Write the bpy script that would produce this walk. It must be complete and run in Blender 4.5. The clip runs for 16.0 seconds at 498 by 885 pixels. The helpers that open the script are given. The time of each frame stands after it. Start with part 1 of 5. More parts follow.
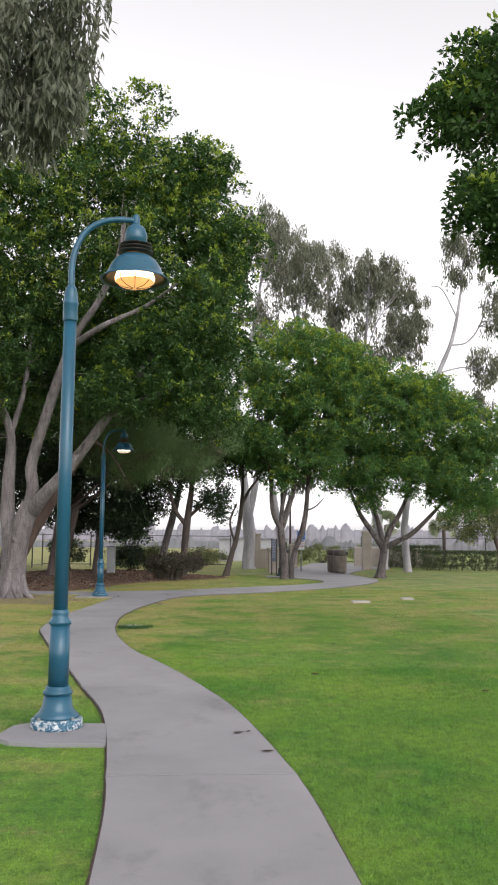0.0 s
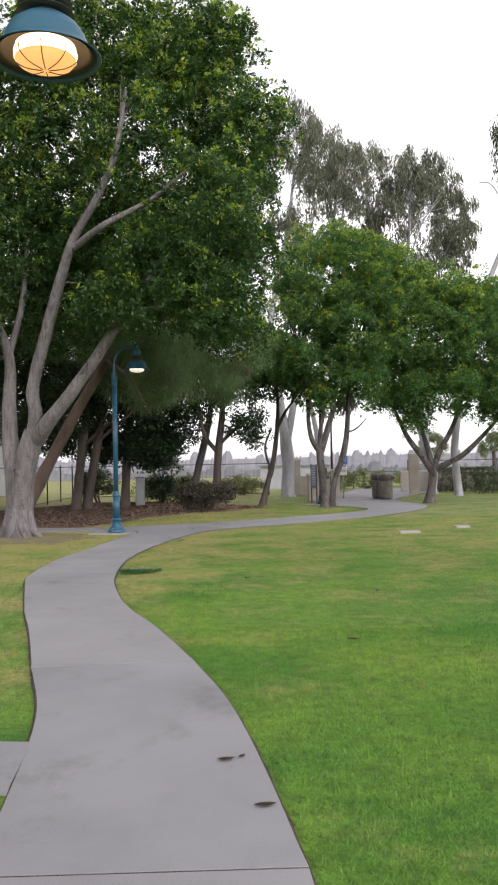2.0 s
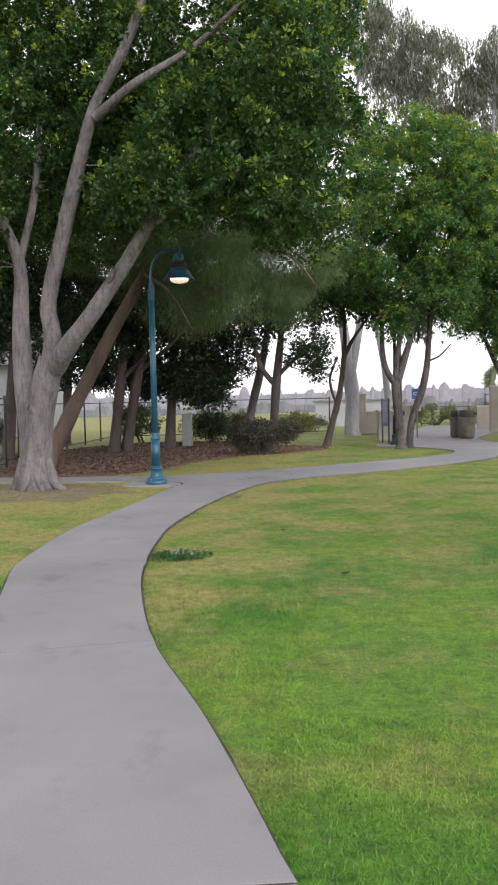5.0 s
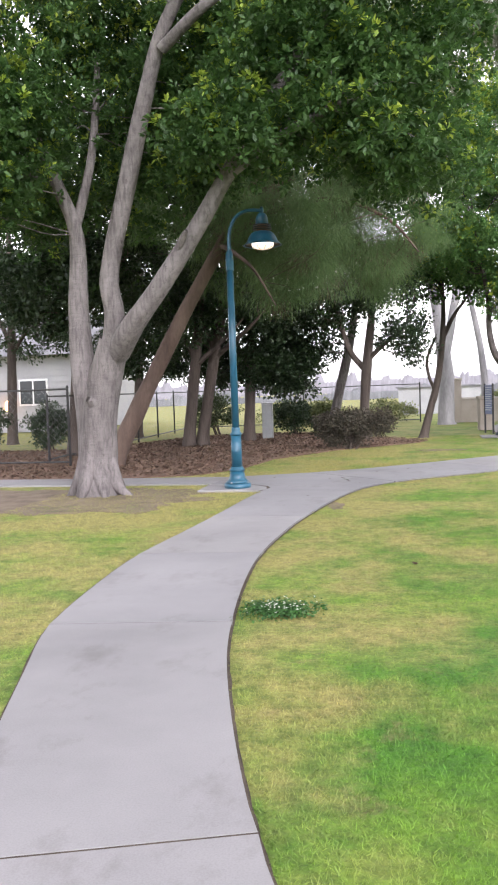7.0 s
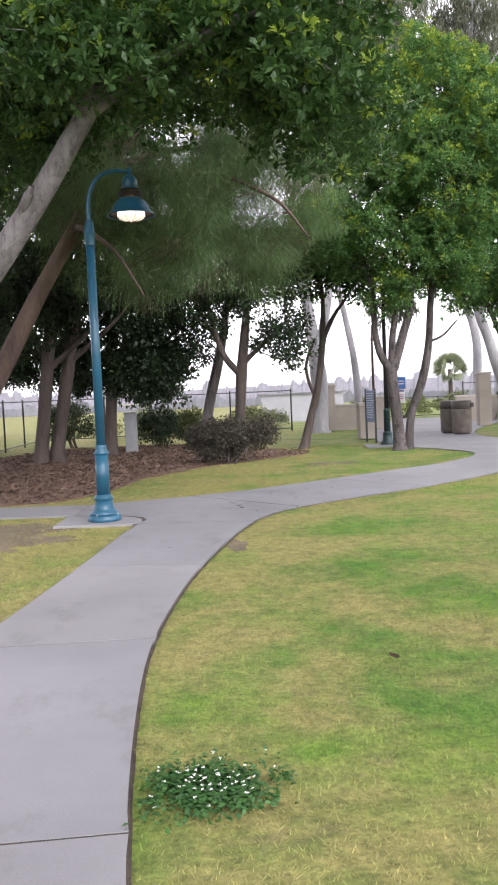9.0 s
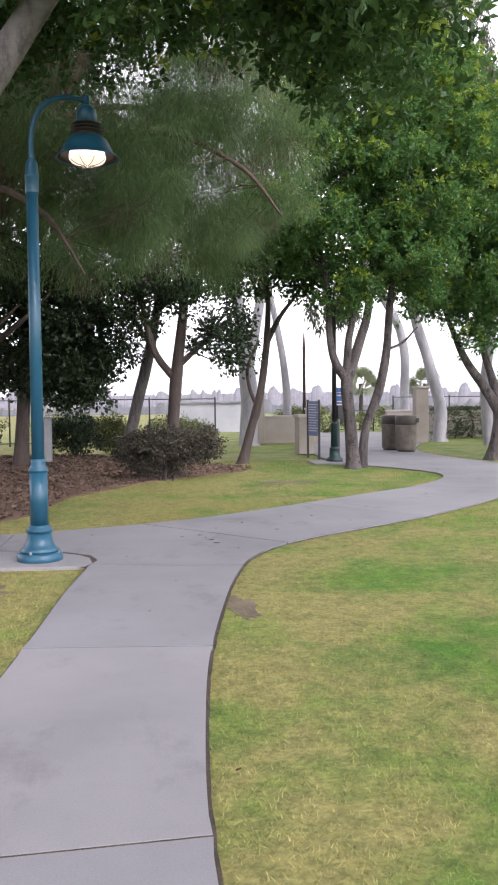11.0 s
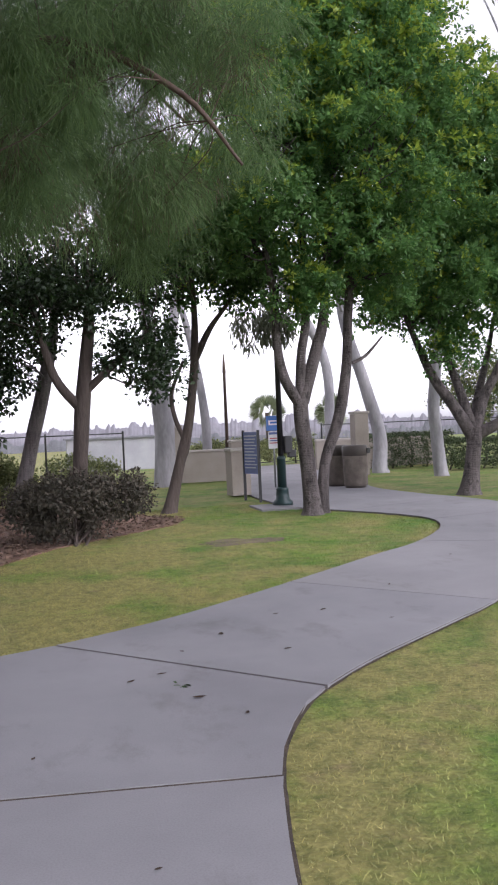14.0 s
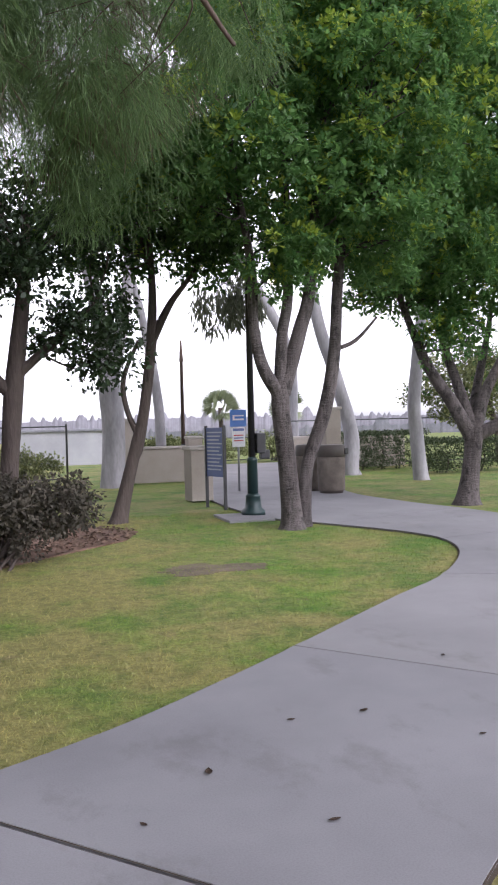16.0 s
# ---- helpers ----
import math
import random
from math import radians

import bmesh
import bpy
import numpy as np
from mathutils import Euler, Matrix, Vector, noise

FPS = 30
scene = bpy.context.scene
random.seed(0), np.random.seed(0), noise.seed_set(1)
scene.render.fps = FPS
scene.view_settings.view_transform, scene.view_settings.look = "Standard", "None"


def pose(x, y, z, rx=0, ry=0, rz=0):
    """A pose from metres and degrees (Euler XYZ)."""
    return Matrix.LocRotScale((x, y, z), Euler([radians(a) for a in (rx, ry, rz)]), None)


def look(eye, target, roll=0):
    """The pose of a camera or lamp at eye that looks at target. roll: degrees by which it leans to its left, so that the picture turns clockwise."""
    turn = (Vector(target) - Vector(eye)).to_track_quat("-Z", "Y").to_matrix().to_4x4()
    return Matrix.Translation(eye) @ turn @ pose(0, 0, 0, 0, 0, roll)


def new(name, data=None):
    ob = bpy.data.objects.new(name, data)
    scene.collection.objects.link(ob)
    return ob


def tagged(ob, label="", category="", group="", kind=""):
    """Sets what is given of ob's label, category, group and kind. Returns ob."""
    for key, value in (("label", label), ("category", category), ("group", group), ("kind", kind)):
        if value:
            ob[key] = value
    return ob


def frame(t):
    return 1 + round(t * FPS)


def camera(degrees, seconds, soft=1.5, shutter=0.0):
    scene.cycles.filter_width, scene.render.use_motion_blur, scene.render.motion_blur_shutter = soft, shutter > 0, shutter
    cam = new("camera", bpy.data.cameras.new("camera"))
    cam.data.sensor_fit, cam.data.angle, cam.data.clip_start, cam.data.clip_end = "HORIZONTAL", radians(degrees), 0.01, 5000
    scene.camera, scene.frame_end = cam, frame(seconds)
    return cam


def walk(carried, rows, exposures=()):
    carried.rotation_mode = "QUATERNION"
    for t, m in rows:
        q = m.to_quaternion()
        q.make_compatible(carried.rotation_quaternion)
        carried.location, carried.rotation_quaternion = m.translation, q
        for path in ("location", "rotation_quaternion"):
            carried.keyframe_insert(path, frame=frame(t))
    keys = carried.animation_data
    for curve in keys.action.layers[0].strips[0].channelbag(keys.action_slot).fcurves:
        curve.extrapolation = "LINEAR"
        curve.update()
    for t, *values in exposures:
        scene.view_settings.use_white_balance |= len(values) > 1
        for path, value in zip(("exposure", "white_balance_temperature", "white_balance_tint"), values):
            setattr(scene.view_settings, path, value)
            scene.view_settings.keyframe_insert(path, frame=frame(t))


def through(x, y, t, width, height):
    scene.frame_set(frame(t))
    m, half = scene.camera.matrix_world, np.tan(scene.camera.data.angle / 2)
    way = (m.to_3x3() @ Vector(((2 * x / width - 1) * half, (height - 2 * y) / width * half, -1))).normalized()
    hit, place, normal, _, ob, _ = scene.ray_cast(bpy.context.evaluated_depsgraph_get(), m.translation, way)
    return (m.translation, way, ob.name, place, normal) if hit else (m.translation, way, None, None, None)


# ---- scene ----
cam = camera(32.30, 16.0, 2.0)
# seconds, x, y, z, yaw, pitch, roll
ROWS = [
    (0.0, 0.032, 0.000, 1.594, -0.45, 6.21, -0.59),
    (0.5, 0.171, 0.699, 1.560, -1.16, 4.22, -0.05),
    (1.0, 0.259, 1.364, 1.553, 1.71, 3.22, -0.21),
    (1.5, 0.340, 2.045, 1.529, 1.04, 2.72, 1.44),
    (2.0, 0.368, 2.713, 1.530, 2.57, 1.47, 1.08),
    (2.5, 0.375, 3.479, 1.521, 4.61, 0.79, 1.19),
    (3.0, 0.284, 4.140, 1.513, 6.46, -0.41, 0.75),
    (3.5, 0.237, 4.850, 1.520, 6.55, -1.50, 0.39),
    (6.0, -0.618, 8.123, 1.531, 5.72, -3.40, 2.06),
    (6.5, -0.735, 8.759, 1.541, 9.03, -3.78, 1.56),
    (7.0, -0.883, 9.376, 1.543, 10.77, -3.46, 2.03),
    (7.5, -1.010, 10.072, 1.542, 10.58, -3.64, 2.03),
    (8.0, -1.194, 10.700, 1.528, 10.17, -2.75, 2.10),
    (8.5, -1.372, 11.413, 1.515, 7.16, -2.99, 2.16),
    (9.0, -1.558, 12.006, 1.529, 1.16, -3.28, 2.51),
    (11.5, -2.644, 15.194, 1.492, -6.00, -2.31, 0.88),
    (12.0, -2.742, 15.889, 1.508, -6.28, -1.09, 1.37),
    (12.5, -2.772, 16.572, 1.498, -6.39, -0.69, 0.88),
    (13.0, -2.747, 17.328, 1.492, -7.69, -0.53, 3.28),
    (13.5, -2.705, 17.988, 1.501, -9.69, -0.84, 1.77),
    (14.0, -2.678, 18.640, 1.508, -12.67, -0.85, 2.49),
    (14.5, -2.669, 19.287, 1.518, -13.23, -0.46, 2.39),
    (15.0, -2.625, 19.952, 1.515, -14.32, -0.84, 1.91),
    (15.5, -2.526, 20.606, 1.520, -15.15, -0.73, 1.71),
    (16.0, -2.373, 21.271, 1.517, -16.07, -1.25, 1.45),
]
EXPOSURES = [(0.0, 1.1, 6500, 14.0), (3.5, 1.2, 6450, 14.0), (6.0, 1.3, 6400, 14.0), (7.0, 1.95, 6350, 17.0), (9.0, 1.75, 6300, 18.5), (12.5, 1.65, 6150, 22.0), (13.5, 1.6, 6100, 22.5), (14.0, 1.25, 6080, 22.0), (14.5, 1.1, 6050, 22.0), (16.0, 1.4, 6050, 21.0)]
walk(cam, [(t, pose(x, y, z, 90 + pitch, roll, yaw)) for t, x, y, z, yaw, pitch, roll in ROWS], EXPOSURES)

# ---------------------------------------------------------------- sky and sun: overcast evening
world = bpy.data.worlds.new("overcast_sky")
scene.world = world
world.use_nodes = True
wn, wl = world.node_tree.nodes, world.node_tree.links
sky = wn.new("ShaderNodeTexSky")
sky.sky_type = "NISHITA"
sky.sun_disc = False
sky.sun_elevation = radians(35)
sky.sun_rotation = radians(150)
sky.air_density, sky.dust_density, sky.ozone_density = 1.0, 1.5, 1.0
pale = wn.new("ShaderNodeHueSaturation")
pale.inputs["Saturation"].default_value = 0.03
wl.new(sky.outputs["Color"], pale.inputs["Color"])
wl.new(pale.outputs["Color"], wn["Background"].inputs["Color"])
wn["Background"].inputs["Strength"].default_value = 0.15
sun = new("sun", bpy.data.lights.new("sun", "SUN"))
sun.data.energy, sun.data.angle, sun.data.color = 0.25, radians(40), (1.0, 0.96, 0.9)
sun.matrix_world = look((0, 0, 0), (-math.sin(radians(150)), -math.cos(radians(150)), -math.tan(radians(35))))


# ---------------------------------------------------------------- materials
def nodes_of(name, rough=0.8, metal=0.0):
    m = bpy.data.materials.new(name)
    m.use_nodes = True
    n, l = m.node_tree.nodes, m.node_tree.links
    b = n["Principled BSDF"]
    b.inputs["Roughness"].default_value, b.inputs["Metallic"].default_value = rough, metal
    return m, n, l, b


def noise_node(n, l, scale, detail=4.0, stretch=None, rough=0.55):
    co = n.new("ShaderNodeTexCoord")
    t = n.new("ShaderNodeTexNoise")
    t.inputs["Scale"].default_value, t.inputs["Detail"].default_value, t.inputs["Roughness"].default_value = scale, detail, rough
    if stretch:
        mp = n.new("ShaderNodeMapping")
        mp.inputs["Scale"].default_value = stretch
        l.new(co.outputs["Object"], mp.inputs["Vector"])
        l.new(mp.outputs["Vector"], t.inputs["Vector"])
    else:
        l.new(co.outputs["Object"], t.inputs["Vector"])
    return t.outputs["Fac"]


def ramp_node(n, l, fac, stops):
    r = n.new("ShaderNodeValToRGB")
    while len(r.color_ramp.elements) < len(stops):
        r.color_ramp.elements.new(0.5)
    for e, (p, c) in zip(r.color_ramp.elements, stops):
        e.position, e.color = p, (*c, 1)
    l.new(fac, r.inputs["Fac"])
    return r.outputs["Color"]


def mixed(n, l, fac, a, b, mode="MIX"):
    x = n.new("ShaderNodeMix")
    x.data_type, x.blend_type = "RGBA", mode
    for sock, v in ((x.inputs["Factor"], fac), (x.inputs["A"], a), (x.inputs["B"], b)):
        if isinstance(v, (int, float)):
            sock.default_value = v
        elif isinstance(v, tuple):
            sock.default_value = (*v, 1)
        else:
            l.new(v, sock)
    return x.outputs["Result"]


def bumped(n, l, b, height, strength, distance):
    bp = n.new("ShaderNodeBump")
    bp.inputs["Strength"].default_value, bp.inputs["Distance"].default_value = strength, distance
    l.new(height, bp.inputs["Height"])
    l.new(bp.outputs["Normal"], b.inputs["Normal"])


def mottled(name, c1, c2, scale=3.0, fine=60.0, rough=0.8, bump=0.3, dist=0.004, stretch=None, metal=0.0):
    """Two-scale colour variation with fine relief."""
    m, n, l, b = nodes_of(name, rough, metal)
    big = noise_node(n, l, scale, 5, stretch)
    small = noise_node(n, l, fine, 3, stretch)
    col = ramp_node(n, l, big, [(0.32, c1), (0.68, c2)])
    grain = ramp_node(n, l, small, [(0.3, (0.78, 0.78, 0.78)), (0.7, (1, 1, 1))])
    l.new(mixed(n, l, 1.0, col, grain, "MULTIPLY"), b.inputs["Base Color"])
    bumped(n, l, b, small, bump, dist)
    return m


def leafy(name, c1, c2, through=0.35, rough=0.5, scale=0.7):
    """Leaves: colour varies from leaf to leaf and from bough to bough, some light passes through."""
    m, n, l, b = nodes_of(name, rough)
    g = n.new("ShaderNodeNewGeometry")
    col = ramp_node(n, l, g.outputs["Random Per Island"], [(0.0, c1), (1.0, c2)])
    shade = ramp_node(n, l, noise_node(n, l, scale, 2), [(0.3, (0.7, 0.75, 0.7)), (0.7, (1.0, 1.0, 1.0))])
    col = mixed(n, l, 1.0, col, shade, "MULTIPLY")
    l.new(col, b.inputs["Base Color"])
    tr = n.new("ShaderNodeBsdfTranslucent")
    l.new(col, tr.inputs["Color"])
    mx = n.new("ShaderNodeMixShader")
    mx.inputs["Fac"].default_value = through
    l.new(b.outputs["BSDF"], mx.inputs[1])
    l.new(tr.outputs["BSDF"], mx.inputs[2])
    l.new(mx.outputs["Shader"], n["Material Output"].inputs["Surface"])
    return m


def bark_material(name, c1, c2, scar, rarity, depth):
    """Blotched bark with vertical furrows, cross wrinkles and dark scars."""
    m, n, l, b = nodes_of(name, 0.9)
    big = ramp_node(n, l, noise_node(n, l, 2.2, 6, (1, 1, 0.5), 0.65), [(0.3, c1), (0.7, c2)])
    furrow = noise_node(n, l, 16.0, 6, (1, 1, 0.16), 0.7)
    wrinkle = noise_node(n, l, 14.0, 5, (0.5, 0.5, 2.2), 0.65)
    lines = ramp_node(n, l, furrow, [(0.36, (0.55, 0.55, 0.55)), (0.55, (1, 1, 1))])
    cross = ramp_node(n, l, wrinkle, [(0.32, (0.85, 0.85, 0.85)), (0.5, (1, 1, 1))])
    marks = ramp_node(n, l, noise_node(n, l, 5.5, 6, (1, 1, 0.6), 0.7), [(rarity, (0, 0, 0)), (rarity + 0.1, (1, 1, 1))])
    col = mixed(n, l, 1.0, mixed(n, l, 1.0, big, lines, "MULTIPLY"), cross, "MULTIPLY")
    l.new(mixed(n, l, marks, col, scar), b.inputs["Base Color"])
    both = n.new("ShaderNodeMath")
    l.new(furrow, both.inputs[0])
    l.new(wrinkle, both.inputs[1])
    bumped(n, l, b, both.outputs["Value"], 0.8, depth)
    return m


def lawn_colour(n, l):
    """Green turf with worn straw-coloured patches, drier towards the trees."""
    co = n.new("ShaderNodeTexCoord")
    sep = n.new("ShaderNodeSeparateXYZ")
    l.new(co.outputs["Object"], sep.inputs["Vector"])
    grad = n.new("ShaderNodeMapRange")
    grad.inputs["From Min"].default_value, grad.inputs["From Max"].default_value = 6.0, 20.0
    grad.inputs["To Min"].default_value, grad.inputs["To Max"].default_value = -0.12, 0.09
    l.new(sep.outputs["Y"], grad.inputs["Value"])
    add = n.new("ShaderNodeMath")
    l.new(noise_node(n, l, 0.9, 8, None, 0.68), add.inputs[0])
    l.new(grad.outputs["Result"], add.inputs[1])
    west = n.new("ShaderNodeMapRange")
    west.inputs["From Min"].default_value, west.inputs["From Max"].default_value = 0.0, -2.0
    west.inputs["To Min"].default_value, west.inputs["To Max"].default_value = 0.0, 0.1
    l.new(sep.outputs["X"], west.inputs["Value"])
    more = n.new("ShaderNodeMath")
    l.new(add.outputs["Value"], more.inputs[0])
    l.new(west.outputs["Result"], more.inputs[1])
    add = more
    dry = ramp_node(n, l, add.outputs["Value"], [(0.47, (0, 0, 0)), (0.7, (1, 1, 1))])
    green = ramp_node(n, l, noise_node(n, l, 0.6, 6, None, 0.6), [(0.36, LUSH), (0.6, TURF)])
    tufts = ramp_node(n, l, noise_node(n, l, 9.0, 6, None, 0.7), [(0.3, (0.55, 0.6, 0.5)), (0.58, (1.12, 1.1, 1.1))])
    worn = ramp_node(n, l, noise_node(n, l, 2.3, 6, None, 0.7), [(0.6, (0, 0, 0)), (0.74, (0.85, 0.85, 0.85))])
    base = mixed(n, l, worn, mixed(n, l, dry, green, STRAW), WORN)
    return mixed(n, l, 1.0, base, tufts, "MULTIPLY")


LUSH, TURF, STRAW, WORN = (0.062, 0.19, 0.012), (0.15, 0.27, 0.026), (0.31, 0.285, 0.1), (0.25, 0.19, 0.105)


def lawn_material():
    m, n, l, b = nodes_of("lawn_soil", 0.95)
    fine = noise_node(n, l, 30.0, 5)
    spots = ramp_node(n, l, fine, [(0.3, (0.5, 0.52, 0.44)), (0.7, (0.95, 0.95, 0.9))])
    l.new(mixed(n, l, 1.0, lawn_colour(n, l), spots, "MULTIPLY"), b.inputs["Base Color"])
    bumped(n, l, b, fine, 0.6, 0.03)
    return m


def blade_material():
    m, n, l, b = nodes_of("grass_blades", 0.6)
    g = n.new("ShaderNodeNewGeometry")
    vary = ramp_node(n, l, g.outputs["Random Per Island"], [(0.0, (0.6, 0.64, 0.56)), (0.55, (1.05, 1.05, 1.0)), (0.95, (1.2, 1.15, 1.05)), (1.0, (1.4, 1.3, 1.15))])
    col = mixed(n, l, 1.0, lawn_colour(n, l), vary, "MULTIPLY")
    l.new(col, b.inputs["Base Color"])
    return m


def concrete_material():
    m, n, l, b = nodes_of("path_concrete", 0.85)
    big = ramp_node(n, l, noise_node(n, l, 0.5, 5, None, 0.6), [(0.3, (0.2, 0.195, 0.207)), (0.7, (0.29, 0.282, 0.297))])
    stain = ramp_node(n, l, noise_node(n, l, 1.7, 6, (1, 0.6, 1), 0.7), [(0.25, (0.72, 0.7, 0.68)), (0.45, (1, 1, 1))])
    fine = noise_node(n, l, 120.0, 4)
    grain = ramp_node(n, l, fine, [(0.25, (0.86, 0.86, 0.86)), (0.6, (1, 1, 1))])
    o = n.new("ShaderNodeObjectInfo")
    slab = ramp_node(n, l, o.outputs["Random"], [(0.0, (0.93, 0.93, 0.94)), (1.0, (1.03, 1.02, 1.0))])
    c = mixed(n, l, 1.0, mixed(n, l, 1.0, big, stain, "MULTIPLY"), grain, "MULTIPLY")
    l.new(mixed(n, l, 1.0, c, slab, "MULTIPLY"), b.inputs["Base Color"])
    bumped(n, l, b, fine, 0.25, 0.003)
    return m


def painted_metal(name, c, worn, rough=0.4):
    m, n, l, b = nodes_of(name, rough)
    big = ramp_node(n, l, noise_node(n, l, 2.5, 4), [(0.3, tuple(v * 0.8 for v in c)), (0.7, c)])
    chips = ramp_node(n, l, noise_node(n, l, 28.0, 6, None, 0.7), [(0.66, (0, 0, 0)), (0.7, (1, 1, 1))])
    l.new(mixed(n, l, chips, big, worn), b.inputs["Base Color"])
    bumped(n, l, b, noise_node(n, l, 40.0, 3), 0.08, 0.002)
    return m


def chipped_metal(name, c, worn):
    m, n, l, b = nodes_of(name, 0.6)
    chips = ramp_node(n, l, noise_node(n, l, 22.0, 6, None, 0.75), [(0.5, (0, 0, 0)), (0.54, (1, 1, 1))])
    l.new(mixed(n, l, chips, c, worn), b.inputs["Base Color"])
    return m


def glow_material(name, colour, strength):
    m, n, l, b = nodes_of(name, 0.3)
    b.inputs["Base Color"].default_value = (*colour, 1)
    b.inputs["Emission Color"].default_value = (*colour, 1)
    b.inputs["Emission Strength"].default_value = strength
    return m


def plain(name, c, rough=0.6, metal=0.0):
    return mottled(name, tuple(v * 0.88 for v in c), c, 6.0, 90.0, rough, 0.1, 0.001, None, metal)


LAWN, BLADES, CONCRETE = lawn_material(), blade_material(), concrete_material()
MULCH = mottled("bark_mulch", (0.13, 0.075, 0.052), (0.25, 0.15, 0.108), 0.8, 25.0, 0.95, 0.9, 0.03)
LITTER = leafy("leaf_litter", (0.12, 0.075, 0.055), (0.25, 0.16, 0.118), 0.0, 0.9)
BARE_SOIL = mottled("bare_dry_soil", (0.12, 0.088, 0.062), (0.22, 0.17, 0.125), 3.0, 40.0, 0.95, 0.8, 0.02)
EDGE_SOIL = mottled("edge_soil", (0.035, 0.026, 0.02), (0.1, 0.075, 0.055), 6.0, 70.0, 0.95, 0.8, 0.015)
TEAL = painted_metal("teal_paint", (0.014, 0.085, 0.14), (0.022, 0.1, 0.15), 0.33)
TEAL_WORN = chipped_metal("chipped_teal_paint", (0.014, 0.085, 0.14), (0.42, 0.45, 0.47))
DARK_TEAL = painted_metal("dark_green_paint", (0.012, 0.035, 0.035), (0.03, 0.06, 0.06), 0.45)
DARK_METAL = plain("dark_metal", (0.02, 0.02, 0.022), 0.45)
COPPER = plain("warm_bronze", (0.2, 0.1, 0.05), 0.5)
DULL_BRONZE = plain("dull_dark_bronze", (0.045, 0.03, 0.022), 0.7)
WARM_LENS = (glow_material("hot_amber_bulb", (1.0, 0.75, 0.4), 2.4), glow_material("lit_amber_lens", (1.0, 0.5, 0.17), 0.42))
COOL_LENS = (glow_material("hot_pale_bulb", (1.0, 0.93, 0.8), 0.8), glow_material("lit_pale_lens", (1.0, 0.88, 0.68), 0.28))
GREY_BARK = bark_material("smooth_grey_bark", (0.105, 0.092, 0.092), (0.225, 0.2, 0.2), (0.05, 0.042, 0.042), 0.62, 0.02)
FURROWED = bark_material("furrowed_grey_brown_bark", (0.055, 0.045, 0.043), (0.145, 0.124, 0.12), (0.022, 0.018, 0.017), 0.53, 0.04)
ROUGH_BARK = mottled("rough_dark_bark", (0.045, 0.034, 0.03), (0.115, 0.09, 0.078), 2.0, 22.0, 0.92, 1.0, 0.03, (1, 1, 0.25))
RED_BARK = mottled("reddish_brown_bark", (0.075, 0.048, 0.04), (0.17, 0.118, 0.095), 2.0, 24.0, 0.9, 0.8, 0.02, (1, 1, 0.3))
WHITE_BARK = mottled("white_gum_bark", (0.2, 0.195, 0.21), (0.4, 0.385, 0.4), 1.8, 18.0, 0.75, 0.3, 0.008, (1, 1, 0.3))
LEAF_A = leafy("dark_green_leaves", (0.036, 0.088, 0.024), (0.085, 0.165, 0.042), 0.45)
LEAF_YELLOW = leafy("yellow_green_leaves", (0.2, 0.32, 0.04), (0.4, 0.48, 0.07), 0.5)
LEAF_C = leafy("glossy_green_leaves", (0.075, 0.18, 0.055), (0.17, 0.31, 0.09), 0.6, 0.5)
NEEDLES = leafy("sheoak_needles", (0.12, 0.2, 0.085), (0.22, 0.32, 0.13), 0.55, 0.75)
NEEDLES_BROWN = leafy("dry_sheoak_needles", (0.1, 0.072, 0.055), (0.2, 0.145, 0.1), 0.35, 0.8)
GUM_LEAF = leafy("grey_green_gum_leaves", (0.12, 0.13, 0.09), (0.24, 0.245, 0.175), 0.45, 0.6)
GUM_LEAF_DRY = leafy("dry_gum_leaves", (0.16, 0.095, 0.055), (0.24, 0.16, 0.09), 0.35, 0.7)
DARK_LEAF = leafy("blackish_green_leaves", (0.016, 0.036, 0.014), (0.042, 0.075, 0.026), 0.25)
BUSH_LEAF = leafy("brown_grey_bush_leaves", (0.05, 0.045, 0.034), (0.12, 0.1, 0.075), 0.2, 0.8)
HEDGE_LEAF = leafy("hedge_leaves", (0.03, 0.05, 0.018), (0.08, 0.11, 0.04), 0.25)
SHRUB_LEAF = leafy("pale_shrub_leaves", (0.1, 0.12, 0.045), (0.24, 0.26, 0.1), 0.3, 0.7)
CLOVER_LEAF = leafy("clover_leaves", (0.03, 0.1, 0.025), (0.07, 0.18, 0.04), 0.2)
PETAL = plain("white_petals", (0.8, 0.8, 0.74), 0.8)
DEAD_LEAF = plain("brown_dead_leaf", (0.09, 0.055, 0.035), 0.9)
GREEN_SPRIG = leafy("green_sprig", (0.03, 0.06, 0.02), (0.06, 0.1, 0.03), 0.2)
STUCCO = mottled("beige_stucco", (0.27, 0.235, 0.2), (0.36, 0.32, 0.28), 1.2, 60.0, 0.9, 0.3, 0.004)
STUCCO_CAP = mottled("pale_cap_stone", (0.34, 0.31, 0.275), (0.43, 0.4, 0.36), 2.0, 60.0, 0.9, 0.2, 0.003)
BIN_STONE = mottled("brown_aggregate", (0.12, 0.1, 0.085), (0.21, 0.18, 0.155), 5.0, 90.0, 0.9, 0.5, 0.006)
BIN_LID = plain("brown_plastic_lid", (0.09, 0.075, 0.065), 0.5)
SIGN_BLUE = plain("faded_blue_panel", (0.1, 0.14, 0.34), 0.4)
SIGN_BRIGHT = plain("bright_blue_sheet", (0.03, 0.16, 0.55), 0.35)
SIGN_WHITE = plain("white_sheet", (0.75, 0.75, 0.76), 0.4)
SIGN_RED = plain("red_sheet", (0.5, 0.04, 0.05), 0.4)
SIGN_PRINT = plain("pale_print", (0.5, 0.54, 0.66), 0.6)
